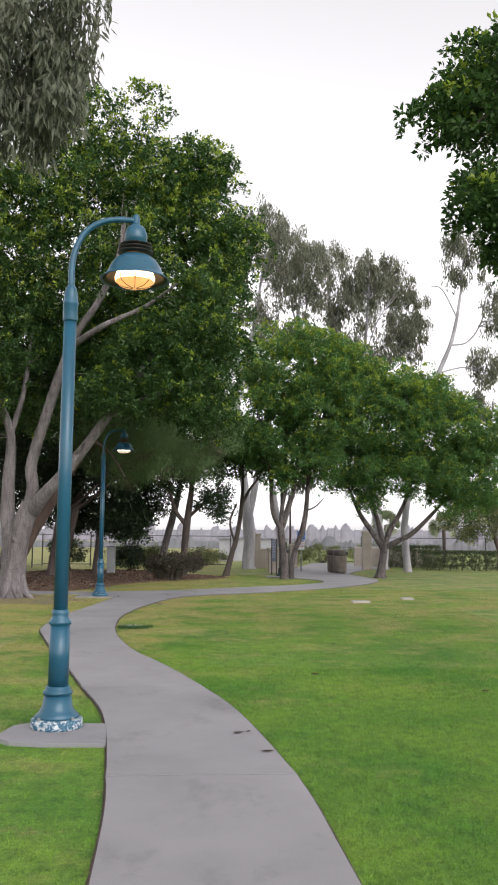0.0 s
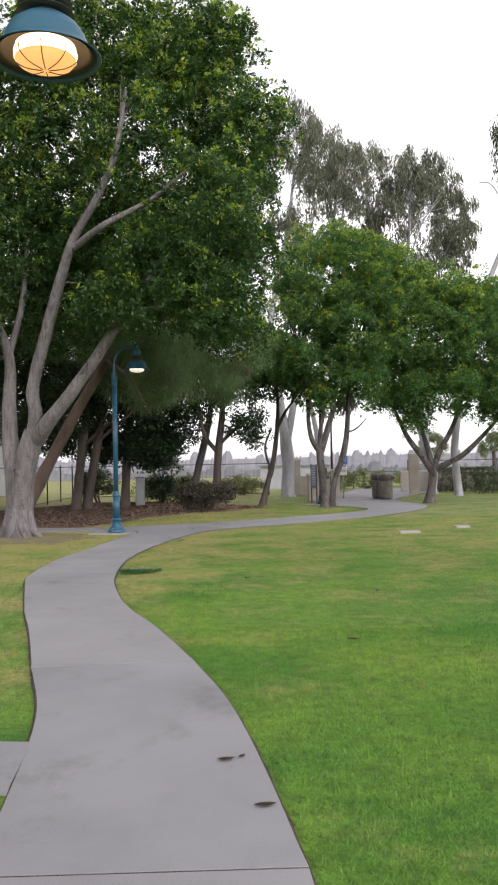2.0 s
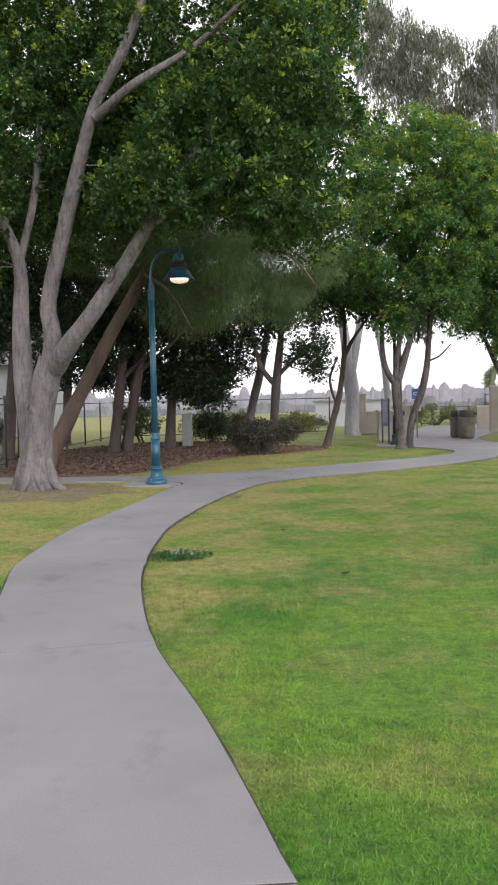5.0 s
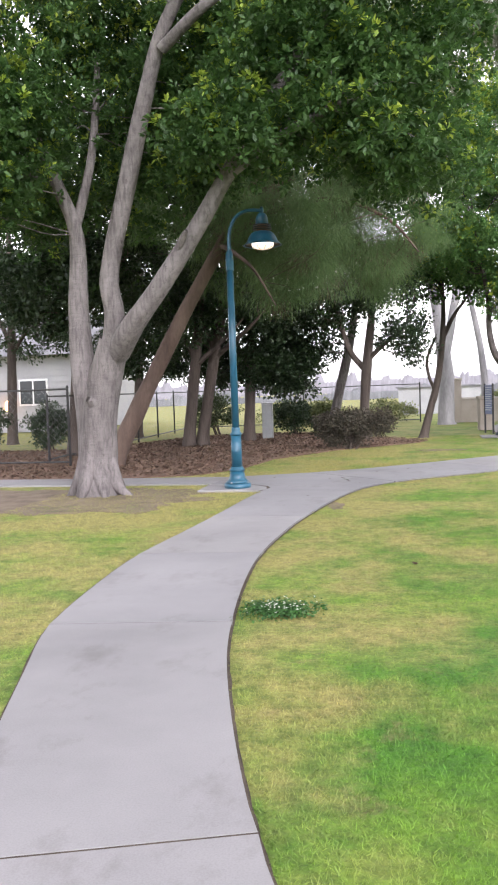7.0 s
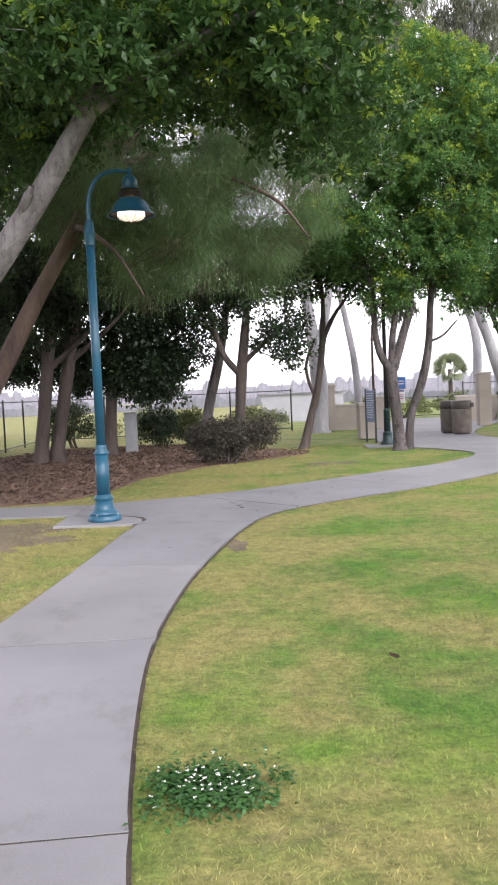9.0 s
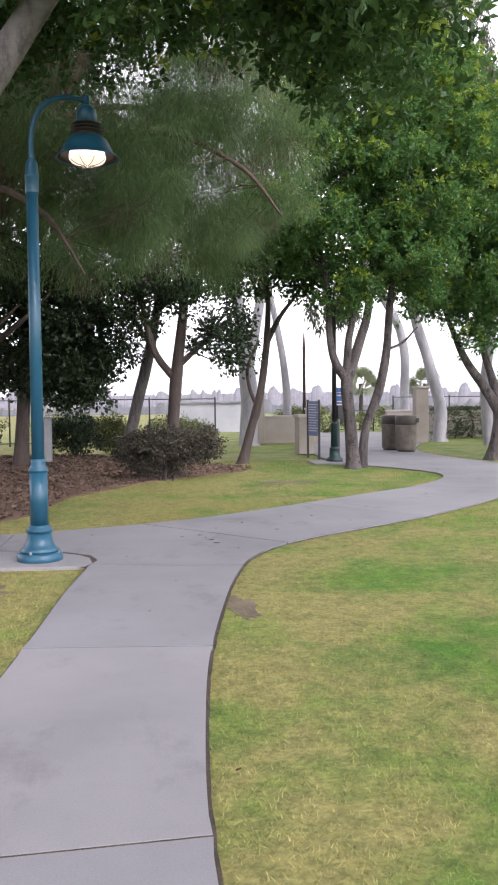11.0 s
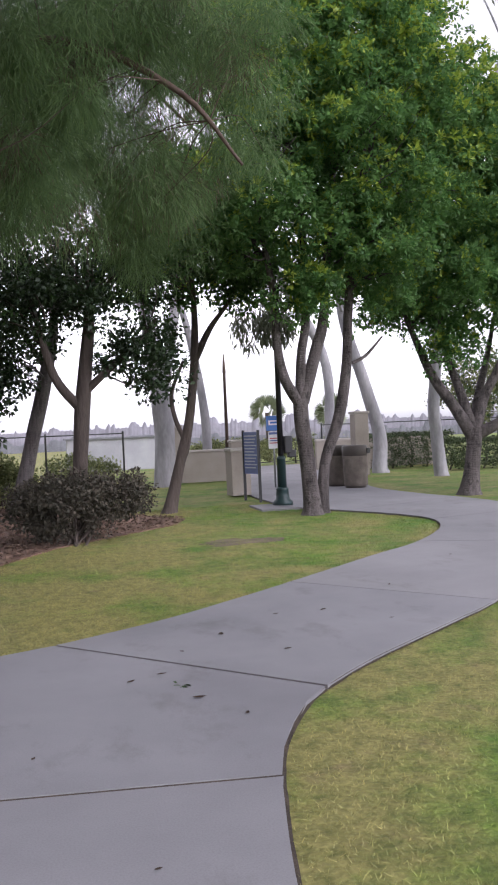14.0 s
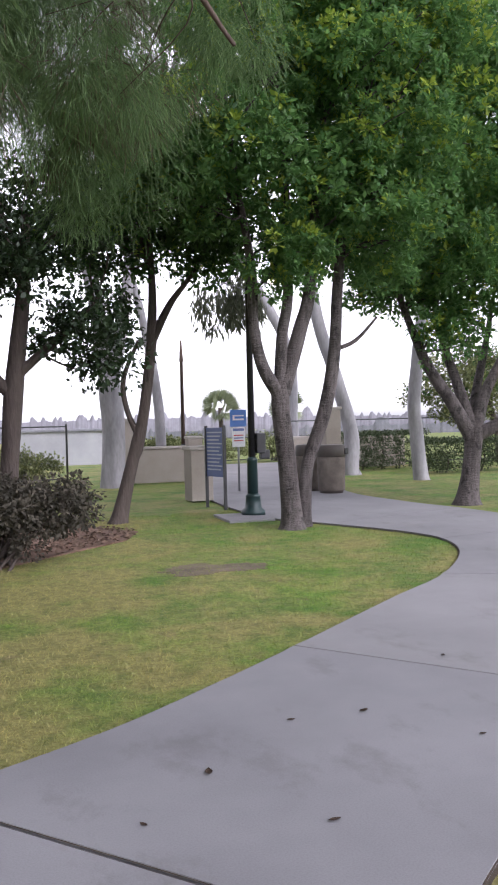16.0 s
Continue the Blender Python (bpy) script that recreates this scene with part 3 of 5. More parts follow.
# ---------------------------------------------------------------- lamps
def street_lamp(x, y, turn, lens, label, paint=TEAL, foot=TEAL_WORN):
    root = thing("street_lamp", x, y, 0, turn, label, "street lamp", "park lamps")
    part("base", lathe([(0.21, 0.0), (0.215, 0.02), (0.21, 0.075), (0.185, 0.085)]), foot, root, "chipped, scuffed base ring", True)
    part("base_cone", lathe([(0.18, 0.085), (0.185, 0.1), (0.15, 0.13), (0.125, 0.17), (0.108, 0.27)], 32, 0.02), paint, root, "", True)
    part("lower_ring", lathe([(0.11, 0.27), (0.122, 0.275), (0.122, 0.3), (0.104, 0.305), (0.104, 0.33), (0.09, 0.34)]), paint, root, "", True)
    part("lower_shaft", lathe([(0.085, 0.34), (0.083, 0.84)], 32), paint, root, "", True)
    part("middle_ring", lathe([(0.085, 0.84), (0.095, 0.845), (0.095, 0.865), (0.075, 0.89), (0.068, 0.91), (0.07, 0.93), (0.07, 0.96), (0.06, 0.965)]), paint, root, "", True)
    part("pole", lathe([(0.058, 0.965), (0.053, 3.47)], 32, 0.02), paint, root, "", True)
    part("collar", lathe([(0.062, 3.44), (0.064, 3.45), (0.064, 3.585), (0.067, 3.59), (0.067, 3.61), (0.062, 3.615), (0.06, 3.68), (0.045, 3.74), (0.03, 3.76)]), paint, root, "", True)
    arm = [(0, 0, 3.74, 0.03), (0, 0, 3.94, 0.028), (0.03, 0, 4.1, 0.027), (0.11, 0, 4.255, 0.027), (0.24, 0, 4.35, 0.027), (0.38, 0, 4.385, 0.027), (0.55, 0, 4.385, 0.026)]
    mesh_ob("arm", limbs_mesh("arm", [arm], paint, 12, 0.0), root)

    def hang(name, prof, mat, label="", sides=32):
        ob = part(name, lathe(prof, sides), mat, root, label, True)
        ob.location = (0.55, 0, 0)
        return ob
    hang("finial", [(0.012, 4.445), (0.026, 4.43), (0.032, 4.4), (0.032, 4.34), (0.045, 4.33)], paint)
    hang("bell", [(0.03, 4.345), (0.06, 4.33), (0.085, 4.3), (0.099, 4.25), (0.102, 4.17), (0.09, 4.165)], paint)
    hang("neck", [(0.092, 4.17), (0.092, 4.04)], COPPER, "bronze neck between cooling rings")
    for i in range(3):
        z = 4.16 - 0.034 * i
        hang("cooling_ring", [(0.085, z), (0.142 + 0.006 * i, z), (0.146 + 0.006 * i, z - 0.006), (0.085, z - 0.011)], DARK_METAL)
    hang("shade", [(0.095, 4.06), (0.14, 4.05), (0.185, 4.015), (0.222, 3.96), (0.244, 3.905), (0.262, 3.878), (0.29, 3.855), (0.312, 3.838), (0.309, 3.834), (0.286, 3.848), (0.256, 3.872), (0.238, 3.9), (0.214, 3.955), (0.18, 4.005), (0.095, 4.045)], paint)
    hang("shade_lining", [(0.09, 4.035), (0.176, 3.995), (0.209, 3.95), (0.232, 3.897), (0.25, 3.868), (0.281, 3.844), (0.24, 3.872), (0.2, 3.945), (0.09, 4.01)], DULL_BRONZE, "dark bronze inside of the shade")
    hang("bulb_band", [(0.165, 3.9), (0.176, 3.862), (0.172, 3.826), (0.15, 3.822)], lens[0], "white-hot upper lens")
    hang("lens", [(0.171, 3.825), (0.15, 3.8), (0.095, 3.778), (0.02, 3.77)], lens[1], "glowing lens under the shade")
    cage = []
    for i in range(8):
        a = 2 * math.pi * i / 8
        ca, sa = math.cos(a), math.sin(a)
        cage.append([(0.55 + 0.181 * ca, 0.181 * sa, 3.86, 0.004), (0.55 + 0.174 * ca, 0.174 * sa, 3.818, 0.003), (0.55 + 0.11 * ca, 0.11 * sa, 3.778, 0.003), (0.55 + 0.02 * ca, 0.02 * sa, 3.764, 0.003)])
    mesh_ob("cage", limbs_mesh("cage", cage, COPPER, 5, 0.0, 3), root)
    for a in (45, 135, 225, 315):
        c, s = 0.19 * math.cos(radians(a)), 0.19 * math.sin(radians(a))
        b = part("bolt", lathe([(0.014, 0.08), (0.014, 0.1), (0.009, 0.105)], 8), GALV, root)
        b.location = (c, s, 0)
    return root


street_lamp(*L1, 8, WARM_LENS, "teal gooseneck street lamp with lit amber lens, chipped base")
street_lamp(*L2, 26, COOL_LENS, "teal gooseneck street lamp with pale lit lens at the path junction", TEAL, TEAL)

lamp3 = thing("street_lamp", 1.62, 35.0, 0, 0, "dark green street lamp post beside the notice board", "street lamp", "park lamps")
part("base", lathe([(0.2, 0.0), (0.2, 0.07), (0.14, 0.12), (0.12, 0.3), (0.13, 0.31), (0.09, 0.36)]), DARK_TEAL, lamp3, "", True)
part("lower_shaft", lathe([(0.09, 0.36), (0.085, 0.9), (0.095, 0.91), (0.06, 0.97)]), DARK_TEAL, lamp3, "", True)
part("pole", lathe([(0.058, 0.97), (0.05, 3.6), (0.062, 3.61), (0.06, 3.75), (0.03, 3.8)]), DARK_METAL, lamp3, "", True)
mesh_ob("arm", limbs_mesh("arm", [[(0, 0, 3.78, 0.028), (0, 0, 4.05, 0.027), (0.12, 0, 4.32, 0.027), (0.3, 0, 4.43, 0.026), (0.5, 0, 4.44, 0.026)]], DARK_METAL, 10, 0.0), lamp3)
shade3 = part("shade", lathe([(0.03, 4.42), (0.1, 4.3), (0.1, 4.1), (0.2, 4.0), (0.28, 3.88), (0.22, 3.9), (0.1, 4.0)]), DARK_METAL, lamp3, "", True)
shade3.location = (0.5, 0, 0)
lens3 = part("lens", lathe([(0.15, 3.93), (0.15, 3.87), (0.08, 3.82), (0.02, 3.81)]), COOL_LENS[0], lamp3, "glowing lens", True)
lens3.location = (0.5, 0, 0)
dev = boxed("control_box", (0.06, -0.09, 1.02, 0.22, 0.1, 1.36), DARK_METAL, lamp3, "black box strapped to the pole", 0.02)
boxed("box_hood", (0.14, -0.06, 0.93, 0.3, 0.08, 1.08), DARK_METAL, lamp3, "", 0.02)
lamp4 = thing("street_lamp", 2.53, 45.0, 0, 0, "slim dark lamp post on a stone footing", "street lamp", "park lamps")
part("footing", lathe([(0.3, 0), (0.3, 0.12), (0.27, 0.14)]), STUCCO, lamp4, "pale footing", True)
part("base", lathe([(0.18, 0.13), (0.17, 0.2), (0.11, 0.3), (0.09, 0.9), (0.1, 0.92), (0.06, 1.0)]), DARK_METAL, lamp4, "", True)
part("pole", lathe([(0.055, 1.0), (0.045, 3.3), (0.06, 3.31), (0.05, 3.45), (0.02, 3.9)]), RED_BARK, lamp4, "rusty brown pole", True)

# ---------------------------------------------------------------- big grey-barked tree at the junction
AX, AY = -5.9, 22.35
A_LIMBS = [
    [(-5.82, 22.30, -0.1, 0.400), (-5.82, 22.30, 0.12, 0.339), (-5.80, 22.30, 0.5, 0.296), (-5.74, 22.25, 1.2, 0.285), (-5.60, 22.20, 1.8, 0.254), (-5.40, 22.10, 2.4, 0.223)],
    [(-5.45, 22.15, 2.1, 0.208), (-5.33, 22.00, 2.75, 0.158), (-5.37, 21.95, 3.4, 0.146), (-5.04, 21.90, 4.55, 0.135), (-4.66, 21.70, 5.7, 0.119), (-4.25, 21.40, 6.6, 0.100),
     (-3.65, 21.10, 7.4, 0.085), (-3.20, 21.00, 8.4, 0.060), (-3.00, 21.20, 9.8, 0.034)],
    [(-4.25, 21.40, 6.4, 0.085), (-3.50, 21.00, 6.75, 0.072), (-2.40, 20.70, 7.2, 0.051), (-1.60, 20.40, 7.7, 0.025)],
    [(-5.88, 22.32, 0.2, 0.25), (-5.92, 22.35, 1.0, 0.225), (-6.02, 22.38, 1.8, 0.196), (-6.07, 22.40, 2.9, 0.165), (-6.05, 22.40, 4.1, 0.123), (-6.30, 22.30, 4.9, 0.102), (-6.80, 22.10, 6.2, 0.060)],
    [(-6.05, 22.40, 4.2, 0.085), (-5.80, 22.60, 5.4, 0.068), (-5.70, 22.80, 7.0, 0.043)],
    [(-5.35, 22.10, 2.2, 0.193), (-4.95, 21.75, 2.6, 0.166), (-4.45, 21.55, 3.12, 0.146), (-3.92, 21.40, 3.75, 0.135), (-3.35, 21.20, 4.5, 0.115), (-2.60, 21.00, 5.5, 0.093), (-1.80, 21.00, 6.6, 0.051)],
    [(-3.35, 21.20, 4.5, 0.076), (-2.30, 20.60, 4.9, 0.060), (-1.20, 20.20, 5.2, 0.034)],
    [(-5.72, 22.12, 1.32, 0.11), (-5.75, 22.02, 1.44, 0.1), (-5.8, 21.94, 1.5, 0.05)],
    [(-4.1, 21.35, 3.6, 0.06), (-4.0, 21.22, 3.72, 0.05), (-3.93, 21.15, 3.8, 0.03)]]
for a, r in ((-2.9, 0.5), (-1.9, 0.44), (-1.0, 0.46), (-0.2, 0.6), (0.9, 0.45)):
    ca, sa = math.cos(a), math.sin(a)
    A_LIMBS.append([(-5.82 + 0.12 * ca, 22.3 + 0.12 * sa, 0.75, 0.14), (-5.82 + 0.25 * ca, 22.3 + 0.25 * sa, 0.3, 0.13), (-5.82 + 0.38 * ca, 22.3 + 0.38 * sa, 0.07, 0.09), (-5.82 + r * ca, 22.3 + r * sa, -0.06, 0.04)])
A_LOBES = [((-2.2, 20.8, 5.9), (1.3, 0.9, 1.0), 44, 0.2), ((-6.3, 21.1, 5.5), (0.85, 0.7, 0.9), 26, 0.2), ((-8.6, 21.6, 7.2), (2.0, 1.6, 2.6), 90, 0.3),
    ((-4.6, 23.3, 9.4), (3.6, 2.8, 3.6), 287, 0.45), ((-2.2, 22.8, 8.2), (2.4, 2.4, 2.7), 172, 0.45), ((-1.4, 21.6, 6.3), (1.8, 2.0, 1.8), 103, 0.4),
    ((-7.8, 22.6, 8.2), (3.2, 3.2, 3.2), 149, 0.45), ((-3.4, 23.6, 6.6), (2.6, 2.0, 1.7), 103, 0.3), ((-7.2, 21.4, 5.2), (1.2, 1.2, 1.1), 48, 0.3),
    ((-8.8, 24.0, 5.6), (2.4, 2.2, 1.5), 69, 0.3), ((-3.6, 22.4, 12.4), (1.8, 1.8, 1.2), 57, 0.3), ((-1.4, 20.6, 4.9), (0.9, 0.8, 0.7), 27, 0.2), ((-5.0, 23.8, 5.6), (1.8, 1.2, 1.0), 46, 0.2), ((-1.7, 22.2, 10.4), (1.5, 1.5, 1.5), 69, 0.3), ((-0.9, 21.8, 4.6), (1.0, 1.2, 0.9), 34, 0.2),
    ((-5.7, 23.6, 11.2), (2.4, 1.6, 1.7), 110, 0.3), ((-8.4, 23.2, 11.0), (2.2, 1.8, 1.8), 70, 0.3), ((-1.2, 22.4, 11.3), (1.1, 1.2, 1.0), 44, 0.2), ((-0.3, 22.2, 9.0), (0.8, 1.0, 1.3), 40, 0.2),
    ((-6.6, 24.6, 6.6), (3.0, 1.2, 2.4), 120, 0.2), ((-5.2, 24.4, 9.6), (2.6, 1.0, 2.2), 90, 0.1), ((-3.0, 20.7, 4.9), (0.9, 0.6, 0.6), 34, 0.1), ((-6.9, 20.9, 4.5), (0.6, 0.5, 0.6), 20, 0.1)]
tree("broad_tree", AX, AY, A_LIMBS, GREY_BARK, A_LOBES, 192, 0.44, 0.097, [LEAF_A, LEAF_YELLOW], "tuft", 0.62, 11,
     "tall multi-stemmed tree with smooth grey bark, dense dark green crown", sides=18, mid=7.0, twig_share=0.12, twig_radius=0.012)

# she-oak: a leaning reddish trunk with a curtain of fine drooping needles
S_LIMBS = [
    [(-7.45, 27.4, -0.1, 0.36), (-7.3, 27.4, 0.3, 0.24), (-6.67, 27.5, 1.5, 0.18), (-6.06, 27.6, 2.67, 0.165), (-5.45, 27.8, 3.8, 0.15), (-4.87, 28.0, 4.83, 0.135), (-4.3, 28.2, 5.8, 0.13),
     (-3.4, 28.4, 7.2, 0.09), (-2.6, 28.6, 8.6, 0.05)],
    [(-4.87, 28.0, 4.83, 0.08), (-3.7, 27.6, 5.3, 0.06), (-2.4, 27.3, 5.4, 0.045), (-1.3, 27.2, 4.9, 0.03), (-0.7, 27.2, 4.2, 0.015)],
    [(-4.3, 28.2, 5.8, 0.07), (-3.0, 29.2, 6.4, 0.05), (-1.6, 30.0, 6.3, 0.03), (-0.6, 30.3, 5.6, 0.015)],
    [(-4.9, 27.9, 4.7, 0.06), (-4.6, 27.2, 4.5, 0.05), (-4.0, 26.6, 4.0, 0.03), (-3.5, 26.3, 3.2, 0.012)]]
rs = np.random.default_rng(77)
S_LOBES = []
for c, r, n in [((-3.2, 28.4, 6.6), (2.1, 2.0, 2.2), 16), ((-1.4, 28.3, 5.6), (1.4, 1.5, 1.6), 13), ((-3.6, 27.6, 4.6), (1.7, 1.5, 1.1), 11), ((-2.0, 29.4, 4.8), (1.6, 1.2, 1.0), 9),
                ((-5.6, 28.6, 6.0), (1.7, 1.5, 1.8), 9), ((-2.2, 28.6, 8.4), (2.1, 1.9, 1.4), 10)]:
    for p in lobe_points(rs, [(c, r, n, 0.3)]):
        S_LOBES.append((tuple(p), (rs.uniform(0.35, 0.6), rs.uniform(0.35, 0.6), rs.uniform(0.5, 0.95)), int(rs.integers(9, 16)), 0.1))
S_LOBES.append(((-3.2, 29.0, 6.8), (2.2, 1.4, 2.0), 60, 0.1))
S_LOBES.append(((-3.2, 29.4, 5.6), (1.7, 0.9, 1.3), 45, 0.1))
tree("sheoak_tree", -7.4, 27.4, S_LIMBS, RED_BARK, S_LOBES, 240, 0.42, 0.22, [NEEDLES, NEEDLES_BROWN], "needle", 0.12, 12,
     "leaning she-oak with reddish trunk and drooping fine needles", twig_share=0.15, twig_radius=0.007)

# ---------------------------------------------------------------- dark trees behind the junction lamp
for k, (x, y, lean, h, lob) in enumerate([
        (-6.95, 33.8, 0.75, 6.5, [((-6.3, 34.0, 5.4), (1.8, 1.8, 1.9), 90, 0.2), ((-7.4, 33.6, 3.6), (1.3, 1.3, 1.2), 50, 0.2)]),
        (-7.3, 33.6, 0.45, 6.0, [((-8.2, 34.4, 5.2), (1.7, 1.7, 1.8), 70, 0.2)]),
        (-5.9, 35.6, 0.2, 5.5, [((-5.0, 35.6, 3.1), (1.35, 1.3, 1.8), 100, 0.1), ((-4.5, 35.4, 2.3), (0.9, 0.9, 1.0), 50, 0.1), ((-7.0, 36.6, 2.6), (1.6, 0.8, 0.9), 60, 0.1), ((-9.4, 36.8, 3.0), (1.4, 0.8, 1.1), 50, 0.1), ((-5.4, 35.6, 4.6), (1.8, 1.5, 1.3), 70, 0.2)]),
        # Added tree: its near-black leaves stand in for the broad crown's dark inside.
        (-9.6, 30.5, 0.6, 9.0, [((-8.4, 30.5, 7.0), (3.6, 1.8, 3.2), 260, 0.1), ((-5.6, 31.5, 8.4), (2.6, 1.5, 2.6), 160, 0.1), ((-9.6, 29.5, 4.2), (1.6, 1.2, 1.2), 60, 0.1)]),
        (-10.8, 39.5, 0.3, 7.0, [((-10.4, 39.5, 5.0), (2.6, 2.0, 2.6), 120, 0.2)]),
        (-14.5, 37.0, 0.2, 8.0, [((-14.2, 37.0, 6.0), (3.4, 2.4, 3.4), 150, 0.2), ((-12.0, 34.0, 5.2), (2.0, 1.6, 1.8), 60, 0.2)])]):
    limbs = [[(x, y, -0.1, 0.26), (x + 0.05 * lean, y, 0.4, 0.18), (x + lean * 0.5, y, h * 0.35, 0.15), (x + lean, y, h * 0.65, 0.13), (x + lean * 1.15, y, h, 0.05)],
             [(x + lean * 0.6, y, h * 0.42, 0.09), (x + lean - 0.8, y + 0.2, h * 0.6, 0.06), (x + lean - 1.3, y + 0.3, h * 0.75, 0.03)],
             [(x + lean * 0.5, y, h * 0.38, 0.08), (x + lean + 0.8, y - 0.1, h * 0.52, 0.05), (x + lean + 1.3, y - 0.1, h * 0.6, 0.02)]]
    tree("shade_tree", x, y, limbs, ROUGH_BARK, lob, 130, 0.42, 0.12, [DARK_LEAF, LEAF_A], "broad", 0.12, 30 + k,
         "dark evergreen tree with rough brown trunk in the mulch", "trees behind the lamp")

# ---------------------------------------------------------------- small trees round the bush
tree("small_tree", -3.47, 36.6, [[(-3.5, 36.6, -0.1, 0.22), (-3.4, 36.6, 0.4, 0.165), (-3.2, 36.6, 1.24, 0.15), (-2.75, 36.6, 3.1, 0.13), (-2.5, 36.6, 4.6, 0.07)],
     [(-2.8, 36.6, 2.9, 0.06), (-3.3, 36.4, 3.8, 0.04), (-3.6, 36.2, 4.6, 0.02)]], GREY_BARK,
     [((-3.2, 36.6, 5.0), (1.5, 1.4, 1.2), 60, 0.2), ((-3.5, 36.3, 3.3), (0.9, 0.8, 0.8), 24, 0.2)], 90, 0.4, 0.1, [DARK_LEAF, LEAF_A], "broad", 0.25, 41,
     "slender leaning tree with pale brown trunk", "small trees")
tree("small_tree", -2.3, 34.5, [[(-2.32, 34.5, -0.1, 0.22), (-2.3, 34.5, 0.5, 0.145), (-2.18, 34.5, 2.1, 0.14), (-2.02, 34.5, 3.4, 0.11), (-1.92, 34.5, 4.7, 0.05)],
     [(-2.2, 34.5, 2.0, 0.1), (-2.58, 34.45, 2.47, 0.085), (-2.78, 34.4, 3.0, 0.07), (-3.0, 34.3, 4.0, 0.03)],
     [(-2.15, 34.5, 2.3, 0.08), (-1.78, 34.4, 2.63, 0.065), (-1.15, 34.3, 3.17, 0.04), (-0.8, 34.2, 3.6, 0.02)]], ROUGH_BARK,
     [((-1.9, 34.5, 4.6), (1.5, 1.3, 1.3), 70, 0.2), ((-1.1, 34.3, 2.9), (0.9, 0.8, 0.75), 34, 0.1), ((-2.9, 34.4, 3.8), (0.9, 0.8, 0.8), 28, 0.1)], 90, 0.36, 0.1, [DARK_LEAF, LEAF_A], "broad", 0.15, 42,
     "small dark-barked tree with forked trunk beside the bush", "small trees")
tree("small_tree", -0.58, 35.1, [[(-0.62, 35.1, -0.1, 0.19), (-0.56, 35.1, 0.15, 0.135), (-0.36, 35.1, 0.95, 0.105), (-0.28, 35.1, 1.2, 0.115), (-0.14, 35.1, 1.8, 0.09), (0.02, 35.1, 3.0, 0.085)],
     [(0.0, 35.1, 2.9, 0.085), (0.04, 35.1, 3.72, 0.065), (0.0, 35.1, 4.9, 0.04)], [(0.03, 35.1, 2.95, 0.08), (0.35, 35.1, 3.53, 0.055), (0.71, 35.0, 4.02, 0.035), (1.1, 35.0, 4.8, 0.02)],
     [(-0.25, 35.1, 1.35, 0.05), (-0.42, 35.15, 1.8, 0.045), (-0.45, 35.2, 2.3, 0.04), (-0.2, 35.2, 2.9, 0.03)]], ROUGH_BARK,
     [((0.1, 35.1, 5.3), (1.7, 1.5, 1.2), 90, 0.2), ((0.9, 35.0, 4.5), (0.8, 0.8, 0.7), 26, 0.2), ((-0.9, 35.0, 4.6), (0.9, 0.8, 0.7), 30, 0.2)], 100, 0.4, 0.11, [LEAF_A, LEAF_YELLOW], "broad", 0.25, 43,
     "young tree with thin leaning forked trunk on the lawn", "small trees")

# ---------------------------------------------------------------- two round-crowned trees by the gate
C_LIMBS = [
    [(1.66, 33.1, -0.1, 0.246), (1.66, 33.1, 0.15, 0.164), (1.6, 33.1, 0.9, 0.135), (1.53, 33.1, 1.6, 0.135), (1.52, 33.1, 2.0, 0.131)],
    [(1.53, 33.1, 1.9, 0.090), (1.27, 33.1, 2.32, 0.070), (1.14, 33.1, 2.92, 0.061), (1.12, 33.1, 3.8, 0.049), (0.9, 33.0, 5.0, 0.033), (0.7, 32.9, 6.5, 0.016)],
    [(1.53, 33.1, 1.95, 0.082), (1.56, 33.1, 2.75, 0.066), (1.67, 33.1, 3.44, 0.057), (1.7, 33.2, 5.2, 0.041), (1.6, 33.3, 7.5, 0.016)],
    [(1.55, 33.1, 1.95, 0.098), (1.83, 33.1, 2.83, 0.082), (2.0, 33.1, 3.44, 0.070), (2.2, 33.2, 5.0, 0.049), (2.5, 33.2, 7.5, 0.021)],
    [(1.9, 33.35, -0.1, 0.180), (1.93, 33.35, 0.2, 0.115), (2.02, 33.4, 0.9, 0.098), (2.32, 33.4, 1.7, 0.107), (2.49, 33.4, 2.6, 0.094), (2.58, 33.4, 3.67, 0.082), (2.8, 33.4, 5.2, 0.057), (3.2, 33.3, 7.0, 0.025)],
    [(2.5, 33.4, 2.6, 0.033), (2.85, 33.4, 2.75, 0.029), (3.2, 33.4, 3.1, 0.016)]]
for rows in C_LIMBS[1:4]:
    rows[:] = [(x, y, z, r * 1.3) for x, y, z, r in rows]
C_LOBES = [((1.9, 33.2, 8.0), (1.9, 1.9, 2.1), 162, 0.4), ((1.2, 33.1, 6.0), (1.9, 1.8, 1.7), 121, 0.35), ((3.0, 33.2, 6.4), (1.8, 1.8, 1.9), 135, 0.35), ((2.9, 33.0, 4.5), (1.1, 1.3, 0.9), 54, 0.2),
           ((1.5, 32.6, 3.75), (0.55, 0.5, 0.4), 16, 0.1), ((0.2, 33.2, 5.2), (1.0, 1.0, 0.9), 48, 0.2), ((3.0, 33.2, 8.6), (1.3, 1.3, 1.0), 54, 0.3), ((4.0, 33.4, 7.8), (1.5, 1.4, 1.7), 80, 0.35)]
tree("round_tree", 1.7, 33.15, C_LIMBS, FURROWED, C_LOBES, 192, 0.4, 0.1, [LEAF_C, LEAF_YELLOW], "tuft", 0.75, 51,
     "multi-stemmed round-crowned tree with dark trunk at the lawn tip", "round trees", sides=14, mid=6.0)
